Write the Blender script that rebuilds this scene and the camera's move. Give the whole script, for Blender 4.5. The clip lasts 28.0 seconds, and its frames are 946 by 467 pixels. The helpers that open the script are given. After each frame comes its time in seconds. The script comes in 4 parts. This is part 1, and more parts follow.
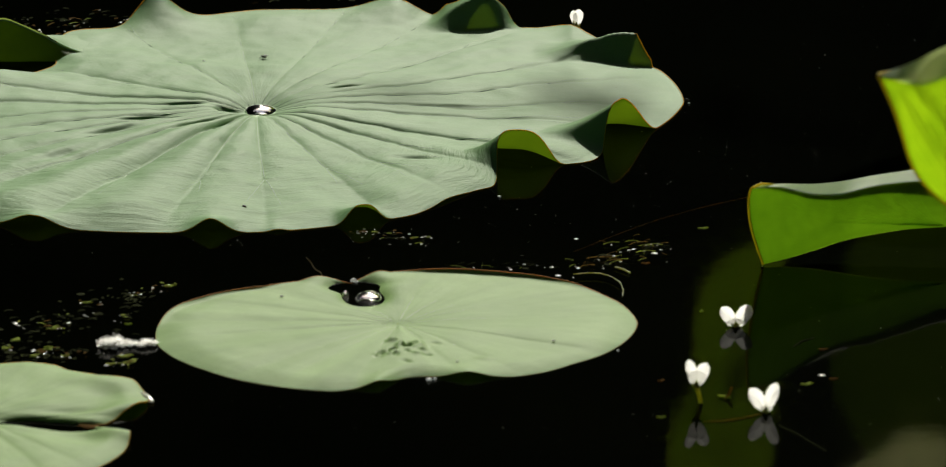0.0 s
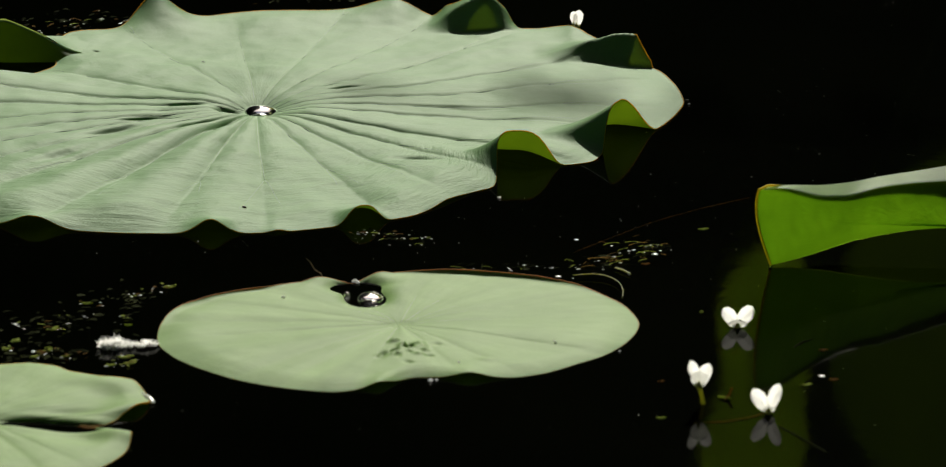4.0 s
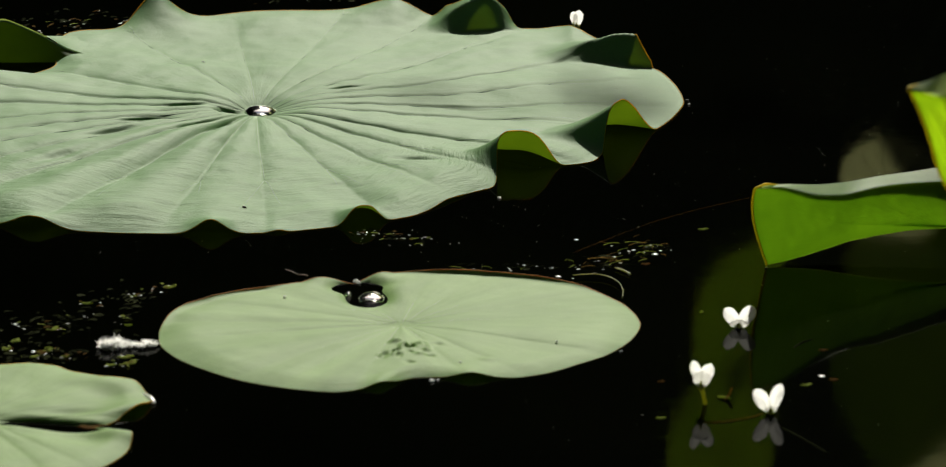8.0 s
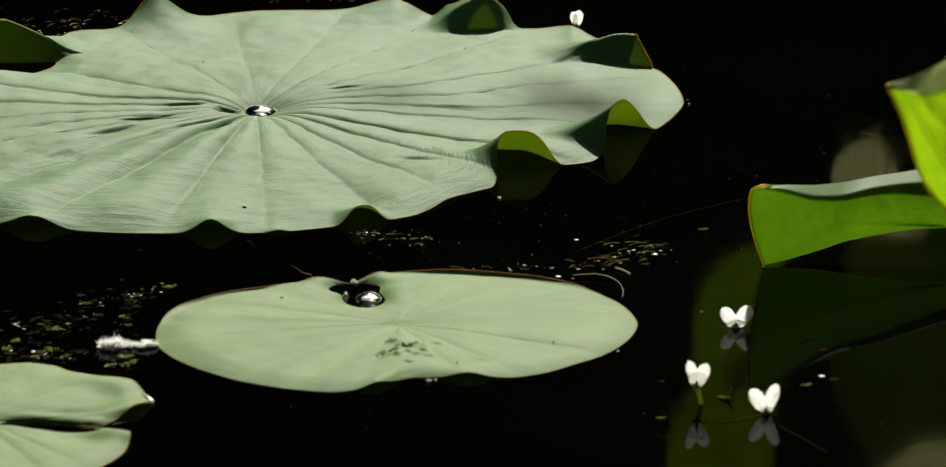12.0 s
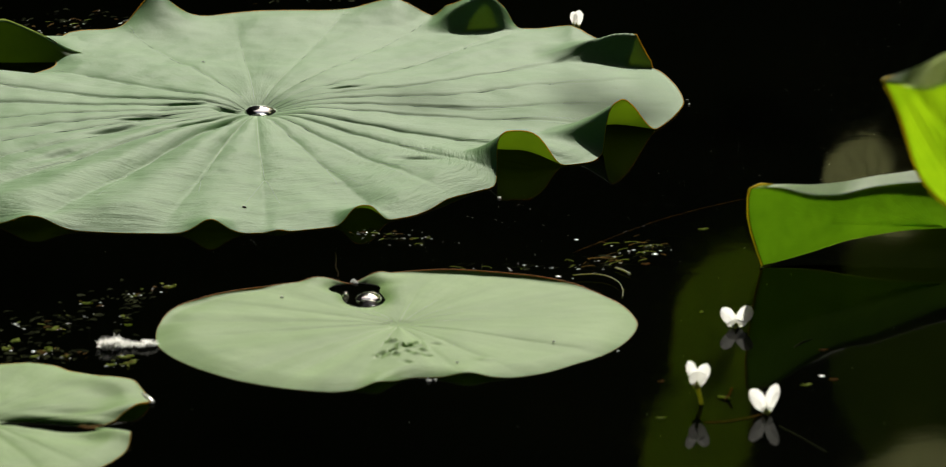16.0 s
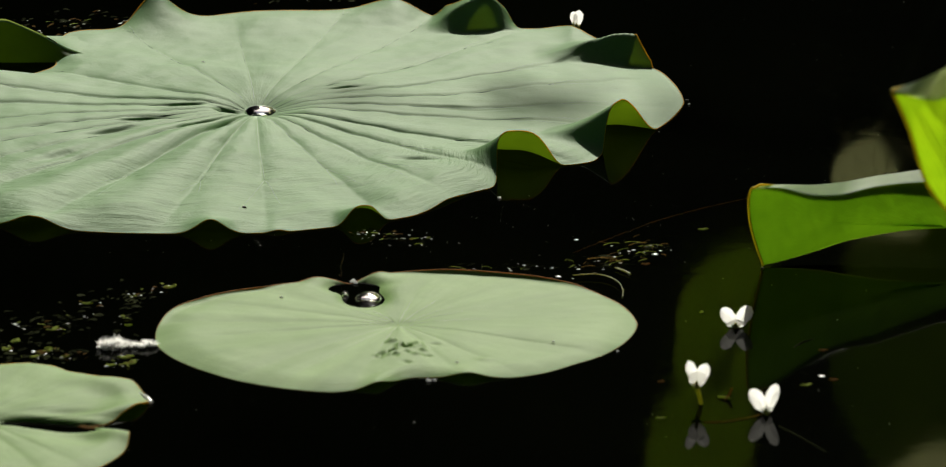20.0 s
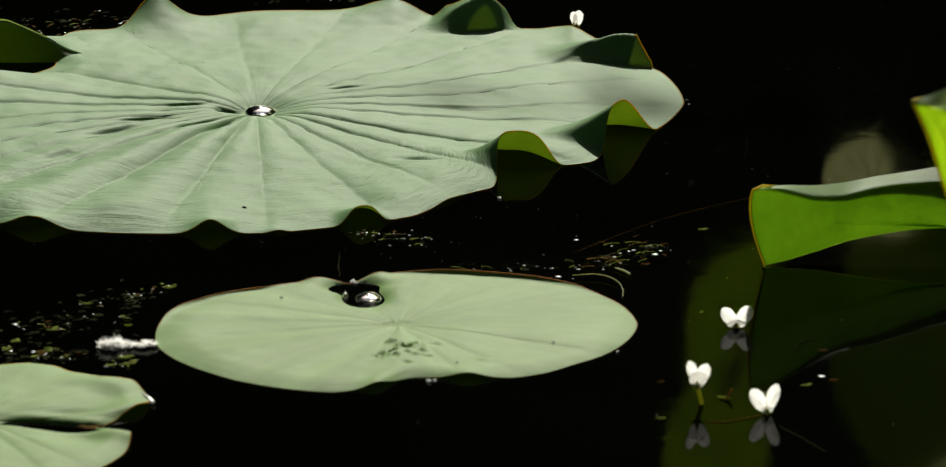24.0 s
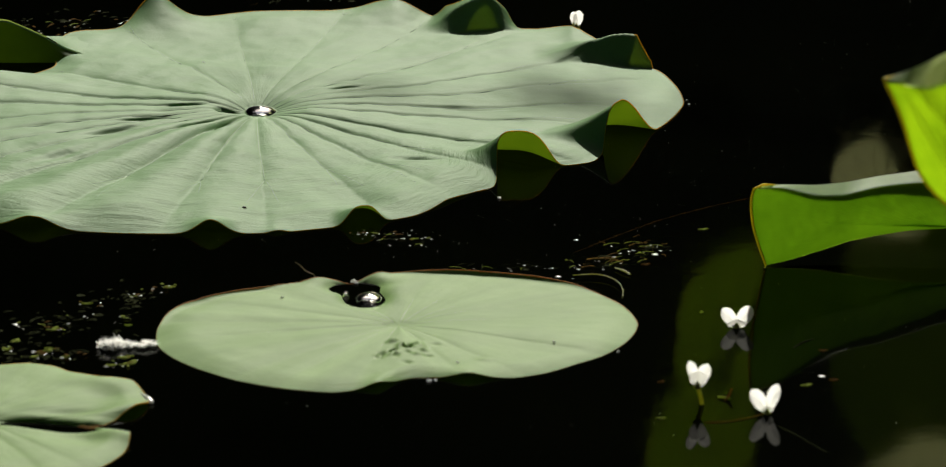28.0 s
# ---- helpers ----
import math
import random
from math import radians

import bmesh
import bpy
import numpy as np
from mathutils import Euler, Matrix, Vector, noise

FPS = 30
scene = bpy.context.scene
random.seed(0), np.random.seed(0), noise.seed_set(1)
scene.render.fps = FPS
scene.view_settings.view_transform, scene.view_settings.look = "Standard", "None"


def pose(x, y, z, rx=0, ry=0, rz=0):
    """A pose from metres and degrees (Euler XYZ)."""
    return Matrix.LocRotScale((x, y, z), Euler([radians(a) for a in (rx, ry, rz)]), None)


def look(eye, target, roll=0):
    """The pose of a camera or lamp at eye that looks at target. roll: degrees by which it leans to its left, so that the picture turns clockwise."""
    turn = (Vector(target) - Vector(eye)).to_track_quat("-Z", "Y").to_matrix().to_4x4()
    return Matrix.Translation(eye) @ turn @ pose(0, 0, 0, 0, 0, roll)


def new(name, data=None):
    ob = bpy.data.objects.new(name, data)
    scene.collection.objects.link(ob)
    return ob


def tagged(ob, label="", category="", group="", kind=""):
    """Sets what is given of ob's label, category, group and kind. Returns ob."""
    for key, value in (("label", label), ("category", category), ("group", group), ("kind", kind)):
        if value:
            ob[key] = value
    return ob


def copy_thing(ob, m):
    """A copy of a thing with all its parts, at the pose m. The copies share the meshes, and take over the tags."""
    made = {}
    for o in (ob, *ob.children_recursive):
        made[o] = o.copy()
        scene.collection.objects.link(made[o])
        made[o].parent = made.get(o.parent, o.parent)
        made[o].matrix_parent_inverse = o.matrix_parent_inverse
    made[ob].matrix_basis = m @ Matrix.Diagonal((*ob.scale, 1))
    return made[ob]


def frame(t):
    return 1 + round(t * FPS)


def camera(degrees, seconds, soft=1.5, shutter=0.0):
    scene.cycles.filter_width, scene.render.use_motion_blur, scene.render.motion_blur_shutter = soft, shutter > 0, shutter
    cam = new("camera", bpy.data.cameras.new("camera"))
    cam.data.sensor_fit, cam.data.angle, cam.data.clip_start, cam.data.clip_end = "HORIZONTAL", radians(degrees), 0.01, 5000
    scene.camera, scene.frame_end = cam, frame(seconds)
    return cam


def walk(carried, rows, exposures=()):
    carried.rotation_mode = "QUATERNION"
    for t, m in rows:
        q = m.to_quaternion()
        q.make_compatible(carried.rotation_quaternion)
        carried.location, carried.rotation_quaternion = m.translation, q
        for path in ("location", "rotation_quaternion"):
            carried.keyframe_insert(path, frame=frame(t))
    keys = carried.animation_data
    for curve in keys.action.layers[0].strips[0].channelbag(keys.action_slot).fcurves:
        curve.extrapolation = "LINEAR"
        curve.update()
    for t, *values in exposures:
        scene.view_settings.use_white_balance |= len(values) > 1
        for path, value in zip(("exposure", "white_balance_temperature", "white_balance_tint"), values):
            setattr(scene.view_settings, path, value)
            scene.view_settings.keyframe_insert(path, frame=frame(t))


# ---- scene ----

# A lotus pond seen through a long lens: floating leaves, raised leaves at the side, small white flowers.
# x to the right, y away from the camera, z up; the water lies at z = 0.
cam = camera(8.2, 28.0, soft=1.1)
EYE = (0.0, -3.3727, 0.9353)


def view(drop):
    return look(EYE, (0.0, 0.0, 0.0)) @ pose(0, 0, 0, drop)


walk(cam, [(0.0, view(0.0)), (2.2, view(0.001)), (3.4, view(0.006)), (5.6, view(0.008)),
           (14.0, view(0.0075)), (24.0, view(0.009)), (28.0, view(0.010))])
cam.data.dof.use_dof = True
cam.data.dof.focus_distance = 3.72
cam.data.dof.aperture_fstop = 26.0

# ---- light ----
SUN_EL, SUN_AZ = 31.0, 3.5
world = bpy.data.worlds.new("sky")
scene.world = world
world.use_nodes = True
wn = world.node_tree
sky = wn.nodes.new("ShaderNodeTexSky")
sky.sky_type = "NISHITA"
sky.sun_disc = False
sky.dust_density, sky.ozone_density = 3.0, 0.3
sky.sun_elevation, sky.sun_rotation = radians(SUN_EL), radians(SUN_AZ)
background = wn.nodes["Background"]
background.inputs["Strength"].default_value = 0.05
wn.links.new(sky.outputs[0], background.inputs["Color"])
sun = new("sun", bpy.data.lights.new("sun", "SUN"))
sun.data.energy, sun.data.angle, sun.data.color = 5.0, radians(0.53), (0.985, 0.95, 0.82)
sun.matrix_world = look((5 * math.sin(radians(SUN_AZ)) * math.cos(radians(SUN_EL)),
                         5 * math.cos(radians(SUN_AZ)) * math.cos(radians(SUN_EL)), 5 * math.sin(radians(SUN_EL))), (0, 0, 0))
scene.view_settings.exposure = 0.26


# ---- materials ----
def material(name):
    m = bpy.data.materials.new(name)
    m.use_nodes = True
    return m, m.node_tree.nodes, m.node_tree.links, m.node_tree.nodes["Principled BSDF"], m.node_tree.nodes["Material Output"]


def noise_tex(n, l, scale, vector=None, detail=4.0, rough=0.55):
    t = n.new("ShaderNodeTexNoise")
    t.inputs["Scale"].default_value, t.inputs["Detail"].default_value, t.inputs["Roughness"].default_value = scale, detail, rough
    if vector is not None:
        l.new(vector, t.inputs["Vector"])
    return t.outputs["Fac"]


def mapped(n, l, source, scale):
    m = n.new("ShaderNodeMapping")
    m.inputs["Scale"].default_value = scale
    l.new(source, m.inputs["Vector"])
    return m.outputs["Vector"]


def ramp(n, l, fac, *stops):
    r = n.new("ShaderNodeValToRGB")
    while len(r.color_ramp.elements) < len(stops):
        r.color_ramp.elements.new(0.5)
    for el, (at, colour) in zip(r.color_ramp.elements, stops):
        el.position, el.color = at, (*colour, 1)
    l.new(fac, r.inputs["Fac"])
    return r.outputs["Color"]


def mixed(n, l, a, b, fac, how="MIX"):
    m = n.new("ShaderNodeMix")
    m.data_type, m.blend_type = "RGBA", how
    for socket, value in ((m.inputs[0], fac), (m.inputs[6], a), (m.inputs[7], b)):
        if isinstance(value, float):
            socket.default_value = value
        elif isinstance(value, tuple):
            socket.default_value = (*value, 1)
        else:
            l.new(value, socket)
    return m.outputs[2]


def bump(n, l, height, strength, distance, normal=None):
    b = n.new("ShaderNodeBump")
    b.inputs["Strength"].default_value, b.inputs["Distance"].default_value = strength, distance
    l.new(height, b.inputs["Height"])
    if normal is not None:
        l.new(normal, b.inputs["Normal"])
    return b.outputs["Normal"]


def leaf_material(name, dark, light, through_colour, share, rough, spec, relief, rays=0.85):
    """Leaf tissue: a waxy surface over translucent flesh. The leaf's own coordinates give grain across and along its veins."""
    m, n, l, bsdf, out = material(name)
    uv = n.new("ShaderNodeTexCoord").outputs["UV"]
    ob = n.new("ShaderNodeTexCoord").outputs["Object"]
    blotch = noise_tex(n, l, 14.0, ob, 5.0)
    veil = ramp(n, l, noise_tex(n, l, 34.0, ob, 5.0, 0.6), (0.3, (0.80, 0.84, 0.8)), (0.7, (1.08, 1.06, 1.08)))
    grain = noise_tex(n, l, 1.0, mapped(n, l, uv, (90, 7, 1)), 5.0, 0.65)
    crease = noise_tex(n, l, 1.0, mapped(n, l, uv, (42, 30, 1)), 6.0, 0.62)
    thread = noise_tex(n, l, 1.0, mapped(n, l, uv, (110, 90, 1)), 3.0, 0.6)
    split = n.new("ShaderNodeSeparateXYZ")
    l.new(ob, split.inputs[0])
    spread = n.new("ShaderNodeMapRange")
    for key, value in (("From Min", -0.13), ("From Max", -0.055), ("To Min", 1.0), ("To Max", 0.12)):
        spread.inputs[key].default_value = value
    l.new(split.outputs["Y"], spread.inputs["Value"])
    wrinkle = mixed(n, l, (0.5, 0.5, 0.5), mixed(n, l, crease, thread, 0.18), spread.outputs["Result"])
    fine = noise_tex(n, l, 900.0, ob, 3.0)
    colour = ramp(n, l, blotch, (0.3, dark), (0.72, light))
    streak = ramp(n, l, grain, (0.3, (0.94, 0.95, 0.93)), (0.7, (1.03, 1.02, 1.03)))
    colour = mixed(n, l, colour, streak, 0.8, "MULTIPLY")
    ray = noise_tex(n, l, 1.0, mapped(n, l, uv, (38, 1.1, 1)), 2.0)
    colour = mixed(n, l, colour, ramp(n, l, ray, (0.32, (0.92, 0.93, 0.91)), (0.68, (1.07, 1.06, 1.07))), min(rays, 1.0), "MULTIPLY")
    if rays > 1:
        colour = mixed(n, l, colour, ramp(n, l, noise_tex(n, l, 1.0, mapped(n, l, uv, (26, 0.8, 1)), 2.0), (0.36, (0.80, 0.83, 0.74)), (0.66, (1.13, 1.11, 1.16))), rays - 1, "MULTIPLY")
    speck = ramp(n, l, noise_tex(n, l, 260.0, ob, 2.0), (0.70, (1, 1, 1)), (0.80, (0.62, 0.66, 0.5)))
    colour = mixed(n, l, colour, speck, 0.6, "MULTIPLY")
    colour = mixed(n, l, colour, ramp(n, l, fine, (0.3, (0.93, 0.94, 0.93)), (0.7, (1.06, 1.05, 1.06))), 0.9, "MULTIPLY")
    l.new(colour, bsdf.inputs["Base Color"])
    bsdf.inputs["Roughness"].default_value = rough
    bsdf.inputs["Specular IOR Level"].default_value = spec
    net = noise_tex(n, l, 170.0, ob, 4.0, 0.6)
    height = mixed(n, l, mixed(n, l, mixed(n, l, grain, wrinkle, 0.82), net, 0.08), fine, 0.04)
    normal = bump(n, l, height, 1.0, relief)
    l.new(normal, bsdf.inputs["Normal"])
    tr = n.new("ShaderNodeBsdfTranslucent")
    l.new(mixed(n, l, mixed(n, l, through_colour, streak, 0.9, "MULTIPLY"), veil, 0.8, "MULTIPLY"), tr.inputs["Color"])
    l.new(normal, tr.inputs["Normal"])
    mix = n.new("ShaderNodeMixShader")
    mix.inputs[0].default_value = share
    l.new(bsdf.outputs[0], mix.inputs[1])
    l.new(tr.outputs[0], mix.inputs[2])
    l.new(mix.outputs[0], out.inputs["Surface"])
    return m


def plain(name, dark, light, rough=0.6, scale=300.0, spec=0.4, relief=0.0002, glow=None, share=0.45):
    m, n, l, bsdf, out = material(name)
    ob = n.new("ShaderNodeTexCoord").outputs["Object"]
    f = noise_tex(n, l, scale, ob, 4.0)
    coarse = noise_tex(n, l, scale * 0.13, ob, 3.0)
    c = mixed(n, l, ramp(n, l, f, (0.3, dark), (0.7, light)), ramp(n, l, coarse, (0.3, (0.75, 0.75, 0.75)), (0.7, (1.1, 1.1, 1.1))), 0.8, "MULTIPLY")
    l.new(c, bsdf.inputs["Base Color"])
    bsdf.inputs["Roughness"].default_value, bsdf.inputs["Specular IOR Level"].default_value = rough, spec
    l.new(bump(n, l, f, 0.7, relief), bsdf.inputs["Normal"])
    if glow:
        tr = n.new("ShaderNodeBsdfTranslucent")
        tr.inputs["Color"].default_value = (*glow, 1)
        mix = n.new("ShaderNodeMixShader")
        mix.inputs[0].default_value = share
        l.new(bsdf.outputs[0], mix.inputs[1]), l.new(tr.outputs[0], mix.inputs[2]), l.new(mix.outputs[0], out.inputs["Surface"])
    return m


LEAF_TOP = leaf_material("lotus_leaf_top", (0.128, 0.262, 0.100), (0.160, 0.304, 0.128), (0.58, 0.74, 0.16), 0.22, 0.6, 0.08, 0.0020)
LEAF_YOUNG = leaf_material("young_leaf_top", (0.166, 0.306, 0.074), (0.250, 0.408, 0.134), (0.45, 0.75, 0.20), 0.30, 0.6, 0.08, 0.0009, 1.8)
LEAF_LUSH = leaf_material("raised_leaf_top", (0.20, 0.32, 0.10), (0.25, 0.38, 0.14), (0.64, 0.92, 0.16), 0.42, 0.55, 0.12, 0.0004)
# Paler than the other leaf skins: the margin's sunlight is put into its colour.
LEAF_MARGIN = leaf_material("curled_margin_sunlit", (0.50, 0.60, 0.47), (0.57, 0.67, 0.54), (0.85, 0.98, 0.45), 0.48, 0.55, 0.12, 0.0003)
LEAF_UNDER = leaf_material("lotus_leaf_underside", (0.10, 0.17, 0.035), (0.15, 0.23, 0.05), (0.50, 0.68, 0.07), 0.60, 0.55, 0.2, 0.0004)
LEAF_FRESH = leaf_material("raised_leaf_underside", (0.13, 0.24, 0.03), (0.17, 0.29, 0.04), (0.84, 0.99, 0.07), 0.86, 0.5, 0.3, 0.0003)
LEAF_DROOP = leaf_material("folded_leaf_underside", (0.09, 0.17, 0.025), (0.13, 0.22, 0.04), (0.54, 0.76, 0.05), 0.60, 0.55, 0.2, 0.0005)
# Darker copy of the underside; the lobe's own shade is put into the colour.
LEAF_LOBE = leaf_material("shaded_lobe_underside", (0.05, 0.10, 0.015), (0.08, 0.14, 0.025), (0.30, 0.46, 0.03), 0.5, 0.55, 0.2, 0.0006)
RIM = plain("leaf_rim", (0.42, 0.24, 0.03), (0.60, 0.42, 0.07), 0.6, 250, spec=0.05, glow=(0.95, 0.62, 0.08), share=0.68)
RIM_BROWN = plain("dry_leaf_rim", (0.20, 0.09, 0.02), (0.42, 0.23, 0.06), 0.7, 400, spec=0.05, glow=(0.80, 0.42, 0.08), share=0.40)
RIM_GREEN = plain("fresh_leaf_rim", (0.42, 0.36, 0.04), (0.55, 0.48, 0.06), 0.5, 250, spec=0.1, glow=(0.95, 0.80, 0.10), share=0.55)
VEIN = plain("leaf_vein", (0.26, 0.37, 0.20), (0.32, 0.43, 0.25), 0.6, 500, spec=0.1)
VEIN_PALE = plain("young_leaf_vein", (0.33, 0.44, 0.23), (0.38, 0.49, 0.27), 0.6, 500, spec=0.1)
VEIN_UNDER = plain("underside_vein", (0.16, 0.26, 0.04), (0.22, 0.32, 0.06), 0.6, 500, spec=0.1, glow=(0.6, 0.85, 0.08), share=0.8)
STALK = plain("leaf_stalk", (0.07, 0.10, 0.03), (0.12, 0.16, 0.05), 0.5, 200)


def water_material():
    m, n, l, bsdf, out = material("pond_water")
    ob = n.new("ShaderNodeTexCoord").outputs["Object"]
    c = ramp(n, l, noise_tex(n, l, 3.0, ob), (0.3, (0.0003, 0.0005, 0.0002)), (0.75, (0.0010, 0.0013, 0.0004)))
    l.new(c, bsdf.inputs["Base Color"])
    bsdf.inputs["Roughness"].default_value = 0.045
    bsdf.inputs["IOR"].default_value = 1.33
    bsdf.inputs["Specular IOR Level"].default_value = 0.026
    h = mixed(n, l, noise_tex(n, l, 9.0, ob, 2.0), noise_tex(n, l, 45.0, ob, 2.0), 0.25)
    l.new(bump(n, l, h, 0.10, 0.0012), bsdf.inputs["Normal"])
    return m


def glass_material(name, rough):
    m, n, l, bsdf, out = material(name)
    bsdf.inputs["Base Color"].default_value = (0.97, 0.99, 0.97, 1)
    bsdf.inputs["Transmission Weight"].default_value = 1.0
    bsdf.inputs["IOR"].default_value = 1.33
    bsdf.inputs["Roughness"].default_value = rough
    return m


WATER = water_material()
DROP = glass_material("water_drop", 0.09)
PETAL = plain("white_petal", (0.80, 0.81, 0.80), (0.90, 0.90, 0.90), 0.6, 350, spec=0.2, glow=(0.98, 0.98, 0.95), share=0.66)
SEPAL = plain("yellow_green_calyx", (0.30, 0.34, 0.06), (0.45, 0.48, 0.10), 0.5, 400, glow=(0.6, 0.6, 0.1))
WEED = plain("water_weed", (0.005, 0.007, 0.001), (0.022, 0.027, 0.004), 0.9, 500, spec=0.01)
WEED_LIGHT = plain("duckweed", (0.20, 0.27, 0.04), (0.36, 0.42, 0.09), 0.85, 500, spec=0.02, glow=(0.5, 0.6, 0.1))
WEED_BROWN = plain("brown_weed", (0.08, 0.04, 0.012), (0.22, 0.12, 0.035), 0.9, 500, spec=0.02, glow=(0.45, 0.28, 0.08))
FLUFF = plain("pale_fluff", (0.80, 0.78, 0.76), (0.92, 0.90, 0.89), 0.9, 500, spec=0.1, glow=(1.0, 1.0, 0.99), share=0.75)
WITHERED = plain("withered_leaf", (0.22, 0.18, 0.10), (0.34, 0.28, 0.16), 0.8, 60, spec=0.1, glow=(0.60, 0.48, 0.26), share=0.5)
PALE = plain("pale_leaf_flesh", (0.72, 0.74, 0.50), (0.82, 0.84, 0.60), 0.7, 60, spec=0.1, glow=(0.97, 0.99, 0.66), share=0.92)
FIBRE = plain("straw_fibre", (0.34, 0.20, 0.10), (0.60, 0.42, 0.26), 0.6, 500)
DUST = plain("pale_dust", (0.45, 0.47, 0.43), (0.7, 0.71, 0.67), 0.5, 700, glow=(0.8, 0.8, 0.76))
INSECT = plain("insect_shell", (0.03, 0.02, 0.01), (0.10, 0.06, 0.03), 0.35, 900)
SOIL = plain("bank_soil", (0.03, 0.025, 0.015), (0.07, 0.06, 0.035), 0.9, 6.0, relief=0.01)
BARK = plain("bark", (0.04, 0.03, 0.02), (0.09, 0.07, 0.05), 0.9, 30.0, relief=0.004)
FOLIAGE = plain("shade_foliage", (0.015, 0.028, 0.008), (0.035, 0.060, 0.016), 0.6, 9.0)


# ---- builders ----
def mesh_of(name, verts, faces, mat, uv=None, smooth=True):
    me = bpy.data.meshes.new(name)
    me.from_pydata([tuple(v) for v in verts], [], faces)
    me.materials.append(mat)
    if uv is not None:
        layer = me.uv_layers.new(name="UVMap")
        index = np.empty(len(me.loops), dtype=np.int32)
        me.loops.foreach_get("vertex_index", index)
        layer.data.foreach_set("uv", np.asarray(uv)[index].astype(np.float32).ravel())
    if smooth:
        me.polygons.foreach_set("use_smooth", [True] * len(me.polygons))
    me.update()
    return me


def thing(name, label, category, at=(0, 0, 0), group="", kind=""):
    ob = new(name)
    ob.empty_display_size = 0.02
    ob.location = at
    return tagged(ob, label, category, group, kind)


def part(name, data, parent, label=""):
    ob = new(name, data)
    ob.parent = parent
    return tagged(ob, label)


def grid_faces(n, m, wrap, flip=False):
    faces = []
    for i in range(n - 1):
        for j in range(m if wrap else m - 1):
            k = (j + 1) % m
            f = (i * m + j, (i + 1) * m + j, (i + 1) * m + k, i * m + k)
            faces.append(f[::-1] if flip else f)
    return faces


def grid_normals(g, wrap):
    di = np.gradient(g, axis=0)
    dj = (np.roll(g, -1, 1) - np.roll(g, 1, 1)) if wrap else np.gradient(g, axis=1)
    nn = np.cross(di, dj)
    nn /= np.linalg.norm(nn, axis=2, keepdims=True) + 1e-12
    if nn[..., 2].mean() < 0:
        nn = -nn
    return nn


def tube(points, radii, sides=6, closed=False):
    """Verts and faces of a round rod along points."""
    pts = np.asarray(points, float)
    tan = (np.roll(pts, -1, 0) - np.roll(pts, 1, 0)) if closed else np.gradient(pts, axis=0)
    tan /= np.linalg.norm(tan, axis=1, keepdims=True) + 1e-12
    ref = np.where(np.abs(tan[:, 2:3]) > 0.9, [[1.0, 0, 0]], [[0, 0, 1.0]])
    a = np.cross(tan, ref)
    a /= np.linalg.norm(a, axis=1, keepdims=True) + 1e-12
    b = np.cross(a, tan)
    ang = np.arange(sides) * 2 * math.pi / sides
    rr = np.broadcast_to(np.asarray(radii, float), (len(pts),))[:, None, None]
    ring = pts[:, None] + rr * (np.cos(ang)[None, :, None] * a[:, None] + np.sin(ang)[None, :, None] * b[:, None])
    verts, m, faces = ring.reshape(-1, 3), sides, []
    count = len(pts)
    for i in range(count if closed else count - 1):
        p = (i + 1) % count
        for j in range(m):
            k = (j + 1) % m
            faces.append((i * m + j, i * m + k, p * m + k, p * m + j))
    if not closed:
        faces.append(tuple(range(m))[::-1])
        faces.append(tuple((count - 1) * m + j for j in range(m)))
    return verts, faces


def smooth_profile(pairs, theta, soft):
    """A closed radius profile through (angle, value) pairs in degrees, rounded over soft degrees."""
    a = np.array([p[0] for p in pairs], float)
    v = np.array([p[1] for p in pairs], float)
    order = np.argsort(a)
    a, v = a[order], v[order]
    fine = np.arange(-180, 180, 0.5)
    val = np.interp(fine, a, v, period=360)
    k = np.exp(-0.5 * (np.arange(-40, 41) * 0.5 / soft) ** 2)
    k /= k.sum()
    val = np.convolve(np.concatenate([val[-40:], val, val[:40]]), k, "valid")
    return np.interp(np.degrees(theta), fine, val, period=360)


def turn_from(theta, degrees):
    return (np.degrees(theta) - degrees + 180) % 360 - 180


def sheets(ob, g, wrap, top, under, thick, uv, name="blade"):
    """The upper skin and the underside of a leaf, a leaf's thickness apart."""
    n, m = g.shape[:2]
    nn = grid_normals(g, wrap)
    low = g - nn * thick
    a = g.reshape(-1, 3)
    faces = grid_faces(n, m, wrap)
    e1, e2 = a[faces[len(faces) // 2][1]] - a[faces[len(faces) // 2][0]], a[faces[len(faces) // 2][3]] - a[faces[len(faces) // 2][0]]
    upward = np.dot(np.cross(e1, e2), nn.reshape(-1, 3)[faces[len(faces) // 2][0]]) > 0
    blade = part(name, mesh_of(name, a, grid_faces(n, m, wrap, not upward), top, uv), ob)
    part("underside", mesh_of("underside", low.reshape(-1, 3), grid_faces(n, m, wrap, upward), under, uv), ob, "bright green translucent underside")
    return nn, blade


